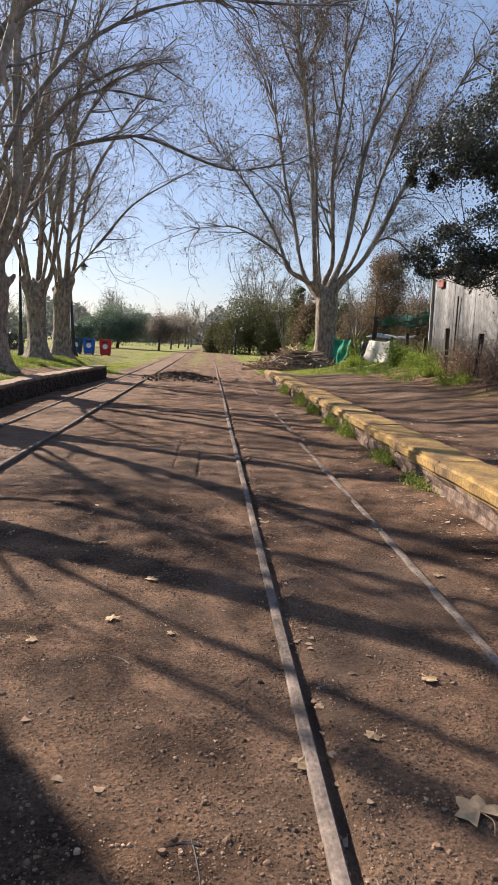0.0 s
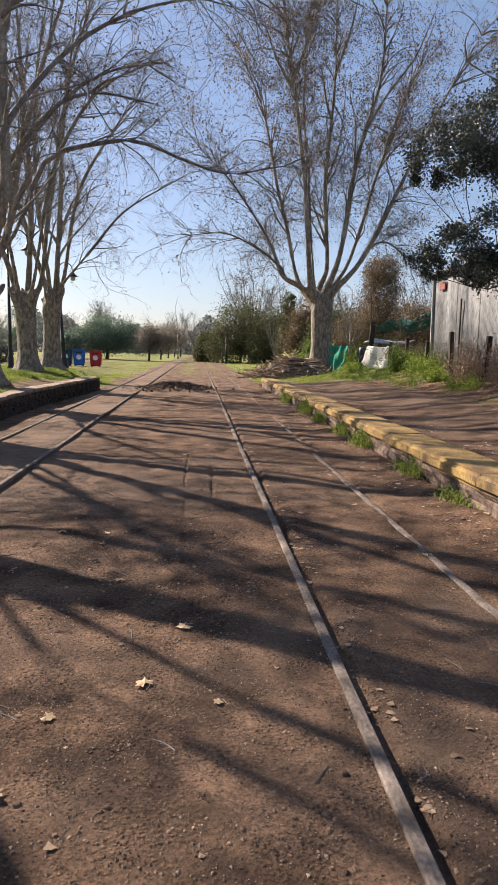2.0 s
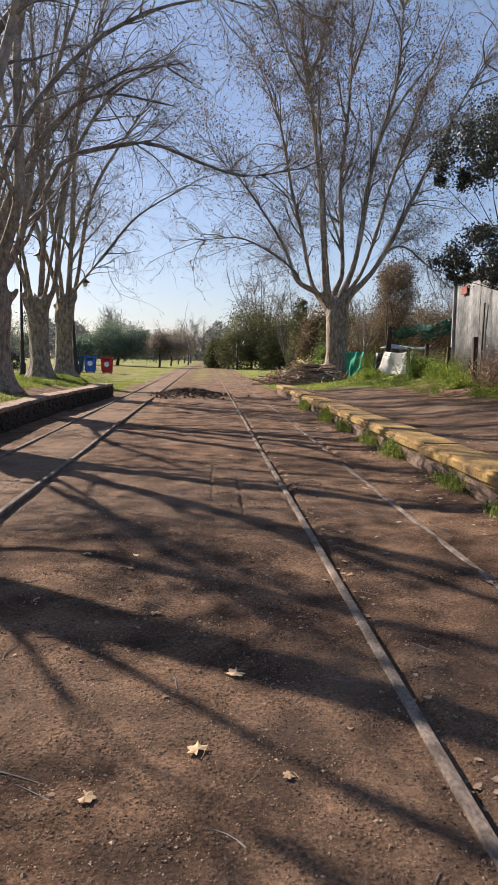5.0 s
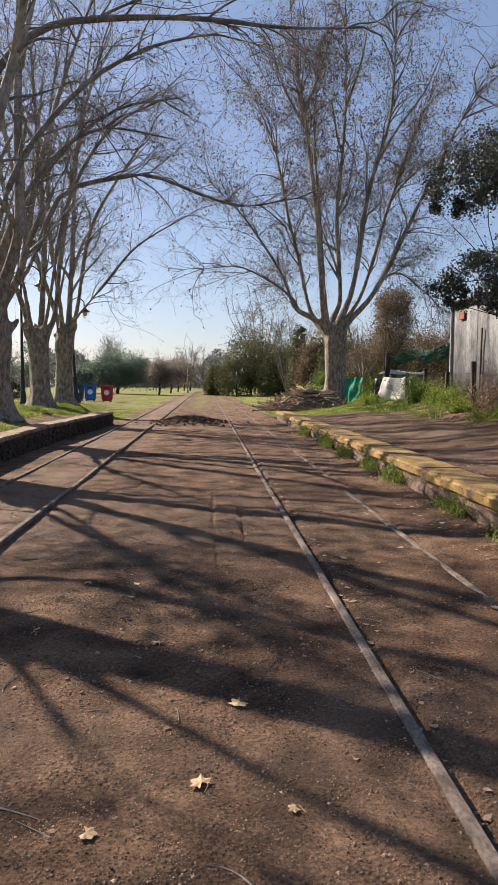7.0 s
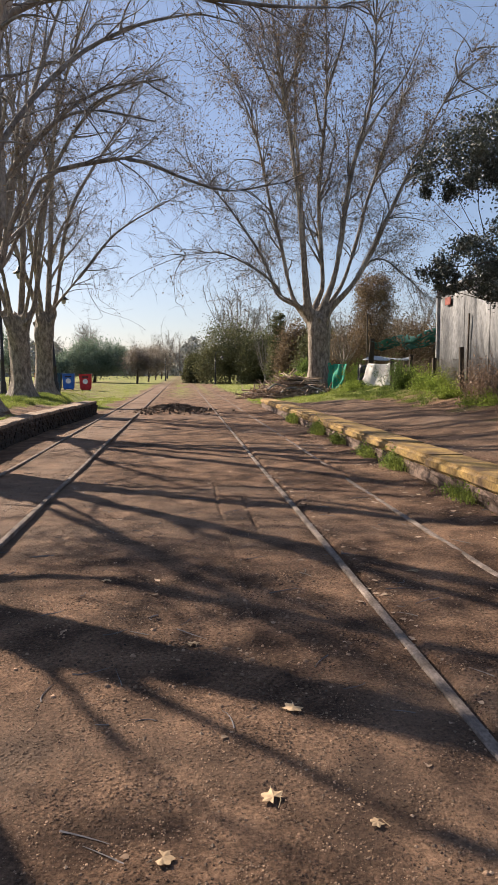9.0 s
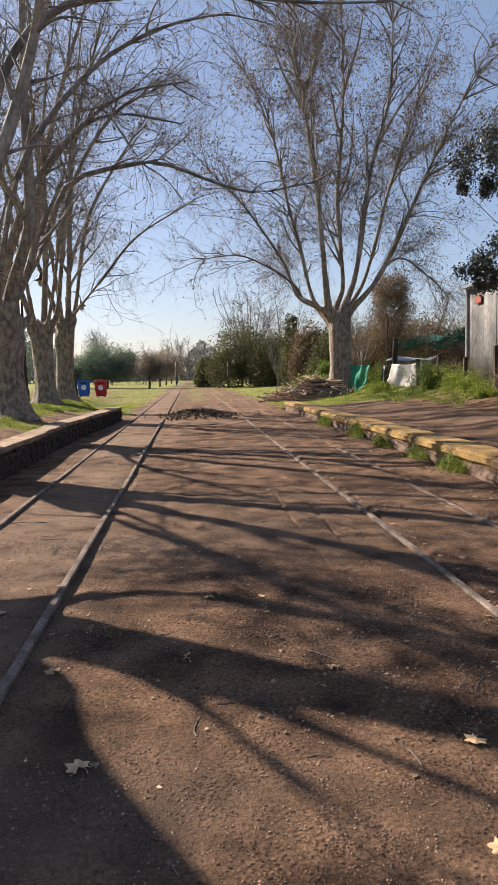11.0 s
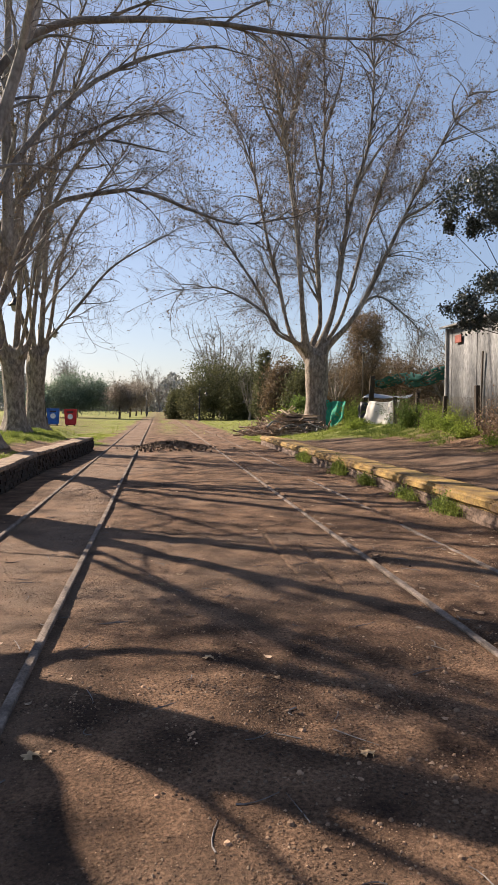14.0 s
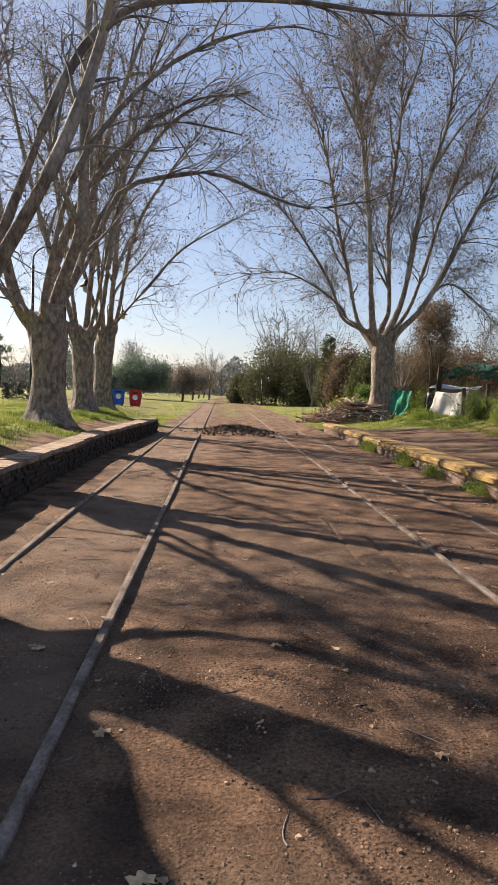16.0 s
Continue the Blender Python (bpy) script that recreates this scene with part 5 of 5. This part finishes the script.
# distance haze is painted in: leaf colour lifted to pale grey
M_HAZED_LEAF = leaf_mat("far_woods", (0.2, 0.21, 0.2), (0.27, 0.27, 0.255), 0.15)
treeline()
for i, (x, y, h) in enumerate(((-3.6, 120, 4.2), (-3.9, 150, 4.2), (3.0, 82, 3.2), (3.2, 100, 3.2))):
    lamp_post((x, y, gz(x, y)), h, "slim lamp post beside the old line")

# ---- small things on the ground ----


def fallen_leaf(label, x, y, size, turn, seed):
    """A dry five-lobed plane leaf, curled, with its stalk."""
    g = np.random.default_rng(seed)
    V = [(0, 0, 0.012)]
    lobes = 5
    for k in range(lobes * 4):
        a = -2.3 + 4.6 * k / (lobes * 4 - 1)
        s = (0.66, 0.84, 1.0, 0.8)[(k + 2) % 4] * (1.0 - 0.16 * abs(a) / 2.3) * g.uniform(0.9, 1.1)
        V.append((size * 0.5 * s * math.sin(a), size * 0.5 * s * math.cos(a), 0.006 + 0.014 * size / 0.2 * s * s * (0.6 + 0.6 * math.sin(2 * a + seed))))
    F = [(0, k, k + 1) for k in range(1, lobes * 4)]
    root = thing("fallen_leaf", label, "leaf", (x, y, gz(x, y) + 0.003), "fallen plane leaves")
    root.rotation_euler.z = radians(turn)
    ob = mesh_ob("blade", V, F, M_FALLEN, root)
    ob.modifiers.new("thick", "SOLIDIFY").thickness = 0.0015
    st = spline([(0, 0, 0.012), (0.01, -size * 0.25, 0.012), (0.03 * (seed % 3 - 1), -size * 0.5, 0.006)], 6)
    mesh_ob("stalk", *tubes(st[None], np.full((1, 6), 0.0016), 4), M_FALLEN, root)
    return root


LEAVES = [(-0.49, 3.69, 0.1, 40), (1.05, 2.98, 0.1, 200), (0.68, 2.5, 0.09, 120), (0.36, 2.33, 0.1, 300), (-0.75, 5.04, 0.08, 20), (-0.87, 3.42, 0.085, 250), (-0.16, 3.53, 0.06, 100), (-2.17, 5.23, 0.1, 60), (-1.34, 6.27, 0.08, 10), (-0.95, 2.9, 0.12, 170), 
          (1.45, 5.6, 0.1, 30), (1.6, 4.5, 0.1, 140), (0.9, 6.3, 0.09, 290), (-1.9, 4.3, 0.12, 45), (-2.7, 6.2, 0.1, 230), (-1.6, 8.1, 0.1, 80)]
for i, (x, y, s, a) in enumerate(LEAVES):
    fallen_leaf("curled tan plane leaf lying on the earth", x, y, s, a, i)
fallen_leaf("large pale five-lobed plane leaf on the earth", 0.93, 2.05, 0.2, 20, 33)
fallen_leaf("bleached pale plane leaf on the earth", -0.32, 4.3, 0.11, 130, 34)


def scatter(n, seed, x0, x1, y0, y1, fn=None):
    g = np.random.default_rng(seed)
    P = np.stack([g.uniform(x0, x1, n), y0 + (y1 - y0) * g.uniform(0, 1, n) ** 1.4], 1)
    if fn is not None:
        P = P[g.random(len(P)) < fn(P[:, 0], P[:, 1])]
    return np.concatenate([P, height(P[:, 0], P[:, 1])[:, None]], 1), g


def pebbles():
    P, g = scatter(150000, 5, -4.1, 2.3, 1.2, 18, lambda x, y: np.clip(0.3 + 0.6 * vnoise(x, y, 1.8) + 0.6 * np.exp(-((x - 0.52) / 0.1) ** 2), 0.05, 1))
    n = len(P)
    o = np.array([(1, 0, 0), (-1, 0, 0), (0, 1, 0), (0, -1, 0), (0, 0, 0.7), (0, 0, -0.5)])
    s = np.minimum(np.exp(g.normal(size=n) * 0.55) * 0.0031, 0.009)
    V = P[:, None] + o[None] * s[:, None, None] * g.uniform(0.6, 1.4, (n, 6, 1)) + np.array([0, 0, 0.001])
    f = np.array([(0, 2, 4), (2, 1, 4), (1, 3, 4), (3, 0, 4), (2, 0, 5), (1, 2, 5), (3, 1, 5), (0, 3, 5)])
    F = (np.arange(n)[:, None, None] * 6 + f).reshape(-1, 3)
    tagged(mesh_ob("pebbles", V.reshape(-1, 3), F, M_STONE), "small pale pebbles and grit scattered on earth", "pebbles", kind="stuff")


def crumbs():
    P, g = scatter(230000, 15, -3.9, 2.3, 1.3, 12, lambda x, y: np.clip(0.3 + 0.8 * vnoise(x, y, 1.3) + 0.5 * vnoise(x, y, 4) + 0.9 * np.exp(-((x + 0.1) / 0.06) ** 2) * (y > 4.6) * (y < 8.6) + 0.9 * np.exp(-((x + 0.38) / 0.07) ** 2) * (y > 5.5), 0.05, 1))
    n = len(P)
    s = np.minimum(np.exp(g.normal(size=n) * 0.55) * 0.0027, 0.0062)
    a = np.arange(4) * math.pi / 2
    ring = np.stack([np.cos(a), np.sin(a), 0 * a - 0.1], 1)
    o = np.concatenate([ring, ring * (0.62, 0.62, 0) + (0, 0, 0.55)])
    turn = g.uniform(0, 6.28, n)
    c, w = np.cos(turn)[:, None], np.sin(turn)[:, None]
    o = np.stack([o[:, 0] * c - o[:, 1] * w, o[:, 0] * w + o[:, 1] * c, np.broadcast_to(o[:, 2], (n, 8))], -1)
    V = P[:, None] + o * s[:, None, None] * g.uniform(0.65, 1.35, (n, 8, 1))
    F = (np.arange(n)[:, None, None] * 8 + np.array([(0, 1, 5, 4), (1, 2, 6, 5), (2, 3, 7, 6), (3, 0, 4, 7), (4, 5, 6, 7)])).reshape(-1, 4)
    tagged(mesh_ob("earth_crumbs", V.reshape(-1, 3), F, M_CRUMB), "loose brown crumbs of earth on the packed ground", "earth", kind="stuff")


M_CRUMB = mat("earth_crumbs", (0.058, 0.037, 0.026), (0.32, 0.208, 0.135), 5, 0.95, 0, 30, per="island", vary=0.45)
crumbs()


def clods():
    P, g = scatter(30000, 25, -3.9, 2.3, 1.6, 20, lambda x, y: np.clip(-0.1 + 0.9 * vnoise(x, y, 0.9) + 0.6 * vnoise(x, y, 2.7) + 0.35 * np.exp(-((x + 0.25) / 0.35) ** 2) * (y > 4), 0.01, 1))
    n = len(P)
    s = np.clip(np.exp(g.normal(size=n) * 0.4) * 0.007, 0.004, 0.018)
    a = np.arange(6) * math.pi / 3
    o = np.concatenate([np.stack([np.cos(a), np.sin(a), 0 * a - 0.2], 1), np.stack([0.62 * np.cos(a + 0.4), 0.62 * np.sin(a + 0.4), 0 * a + 0.5], 1), [(0, 0, 0.62)]])
    V = P[:, None] + o[None] * s[:, None, None] * g.uniform(0.7, 1.3, (n, 13, 1))
    f = [(k, (k + 1) % 6, 6 + k) for k in range(6)] + [((k + 1) % 6, 6 + (k + 1) % 6, 6 + k) for k in range(6)] + [(6 + k, 6 + (k + 1) % 6, 12) for k in range(6)]
    F = (np.arange(n)[:, None, None] * 13 + np.array(f)).reshape(-1, 3)
    tagged(mesh_ob("earth_clods", V.reshape(-1, 3), F, M_CRUMB), "small rough clods of brown earth between the rails", "earth", kind="stuff")


clods()


def litter():
    P, g = scatter(24000, 6, -3.9, 7.2, 1.2, 32, lambda x, y: np.clip(0.9 * np.exp(-((x - 2.15) / 0.22) ** 2) + 1.6 * np.exp(-((x - 6.1) / 0.55) ** 2) * sstep(11, 14, y) * (1 - sstep(23, 26, y)) + 0.5 * np.exp(-((x - 3.25) / 0.2) ** 2) + 1.2 * np.exp(-((x - 0.5) / 0.06) ** 2) + 0.03, 0, 1))
    V, F = flat_leaves(P, (0.045 + 0.03 * sstep(3, 9, P[:, 1])) * g.uniform(0.35, 1.25, len(P)), g)
    tagged(mesh_ob("leaf_litter", V, F, M_LITTER), "brown dead leaves drifted along the platform foot", "leaf litter", kind="stuff")


def sticks():
    P, g = scatter(260, 8, -3.9, 2.3, 1.5, 20)
    n = len(P)
    a = g.uniform(0, 6.28, n)
    d = np.stack([np.cos(a), np.sin(a), np.zeros(n)], 1)
    s = np.linspace(-0.5, 0.5, 5)[None, :, None]
    L = P[:, None] + d[:, None] * s * g.uniform(0.05, 0.25, (n, 1, 1)) + g.normal(size=(n, 1, 3)) * (0.06, 0.06, 0) * s ** 2
    L[:, :, 2] += 0.004
    tagged(mesh_ob("fallen_twigs", *tubes(L, taper(n, 5, 0.004, 0.0015, g), 4), M_TWIG), "small broken twigs lying on the earth", "twigs", kind="stuff")


def mound():
    root = thing("soil_heap", "low heap of dark soil and brushwood between tracks", "soil heap", (-1.15, 27.6, gz(-1.15, 27.6) - 0.2))
    g = np.random.default_rng(19)
    n = 450
    P = g.normal(size=(n, 3)) * (0.6, 0.9, 0.03)
    P[:, 2] = height(P[:, 0] - 1.15, P[:, 1] + 27.6) - root.location.z + np.abs(P[:, 2]) + 0.01
    d = unit(g.normal(size=(n, 3)) * (1, 1, 0.25))
    s = np.linspace(-0.5, 0.5, 4)[None, :, None]
    line = P[:, None] + d[:, None] * s * g.uniform(0.1, 0.5, (n, 1, 1))
    tagged(mesh_ob("brushwood", *tubes(line, taper(n, 4, 0.008, 0.003, g), 4), M_MUD, root), kind="stuff")
    c = g.normal(size=(900, 3)) * (0.6, 0.9, 0)
    c[:, 2] = height(c[:, 0] - 1.15, c[:, 1] + 27.6) - root.location.z + 0.02
    tagged(mesh_ob("loose_soil", *quads(c, 0.13 * g.uniform(0.4, 1.3, 900), g, 0.9), M_MUD, root), kind="stuff")


pebbles()
litter()
sticks()
mound()


def grass(name, label, n, seed, x0, x1, y0, y1, h, w):
    P, g = scatter(n, seed, x0, x1, y0, y1, lambda x, y: turf(x, y) ** 1.3)
    hh = h * np.exp(0.35 * g.normal(size=len(P))) * np.clip(0.75 + 0.9 * vnoise(P[:, 0], P[:, 1], 1.6) + 0.5 * vnoise(P[:, 0], P[:, 1], 4.5), 0.15, 2.2)
    tagged(blade_ob(name, P - np.array([0, 0, 0.01]), hh, g, M_GRASS, w), label, "grass", kind="stuff")


grass("grass", "bright green grass under the plane trees", 110000, 71, -11, -3.9, 9, 42, 0.045, 0.007)
grass("grass", "bright green verge grass before the fence", 75000, 72, 2.6, 8.5, 11, 40, 0.045, 0.008)
grass("grass", "short park grass in sunlight", 70000, 73, -30, 14, 34, 80, 0.055, 0.012)


def clumps():
    """Uneven clumps of longer grass and clover on the brick platform and before the fence."""
    g = np.random.default_rng(88)
    C = np.concatenate([np.stack([g.uniform(-7.6, -4.75, 420), g.uniform(11, 34, 420)], 1), np.stack([g.uniform(5.0, 6.9, 150), g.uniform(19, 32, 150)], 1)])
    C = C[turf(C[:, 0], C[:, 1]) > 0.15]
    k = 46
    P = (C[:, None] + g.normal(size=(len(C), k, 2)) * (0.1, 0.14) * g.uniform(0.5, 1.3, (len(C), 1, 1))).reshape(-1, 2)
    P = np.concatenate([P, height(P[:, 0], P[:, 1])[:, None] - 0.01], 1)
    h = np.repeat(g.uniform(0.05, 0.17, len(C)), k) * g.uniform(0.4, 1.1, len(P))
    V, q, t = blades(P, h, g, 0.006, 1.1)
    L = P + np.stack([0 * h, 0 * h, h * g.uniform(0.2, 0.8, len(P))], 1)
    lv, lf = quads(L, 0.04 * g.uniform(0.5, 1.4, len(P)), g, 0.6)
    tagged(mesh_ob("grass", np.vstack([V, lv]), q.tolist() + t.tolist() + (lf + len(V)).tolist(), M_TUFT), "uneven clumps of longer green grass and weeds", "grass", kind="stuff")


clumps()


def tuft(x, y, n, h, seed):
    """A leafy tuft: bent blades with small leaves low among them."""
    g = np.random.default_rng(seed)
    P = np.concatenate([g.normal(size=(n, 2)) * (0.07, 0.17), np.zeros((n, 1)) - 0.01], 1)
    P[:, 0] = -np.abs(P[:, 0])
    V, q, t = blades(P, h * g.uniform(0.35, 1.1, n), g, 0.004, 0.9)
    C = np.stack([-np.abs(g.normal(size=n)) * 0.09, g.normal(size=n) * 0.2, np.abs(g.normal(size=n)) * 0.45 * h + 0.01], 1)
    lv, lf = quads(C, 0.045 * g.uniform(0.5, 1.4, n), g, 0.5)
    ob = mesh_ob("grass_tuft", np.vstack([V, lv]), q.tolist() + t.tolist() + (lf + len(V)).tolist(), M_TUFT)
    ob.location = (x, y, gz(x, y))
    return tagged(ob, "tuft of green grass and weeds at the platform foot", "grass tuft", "grass tufts along the platform", "stuff")


for i, (y, n, h) in enumerate(((20.7, 600, 0.26), (17.2, 700, 0.28), (15.1, 400, 0.2), (12.9, 450, 0.2), (11.4, 500, 0.24), (8.9, 320, 0.16), (7.4, 200, 0.12), (21.1, 500, 0.24), (17.0, 450, 0.22))):
    tuft(2.36, y, n, h, 200 + i)
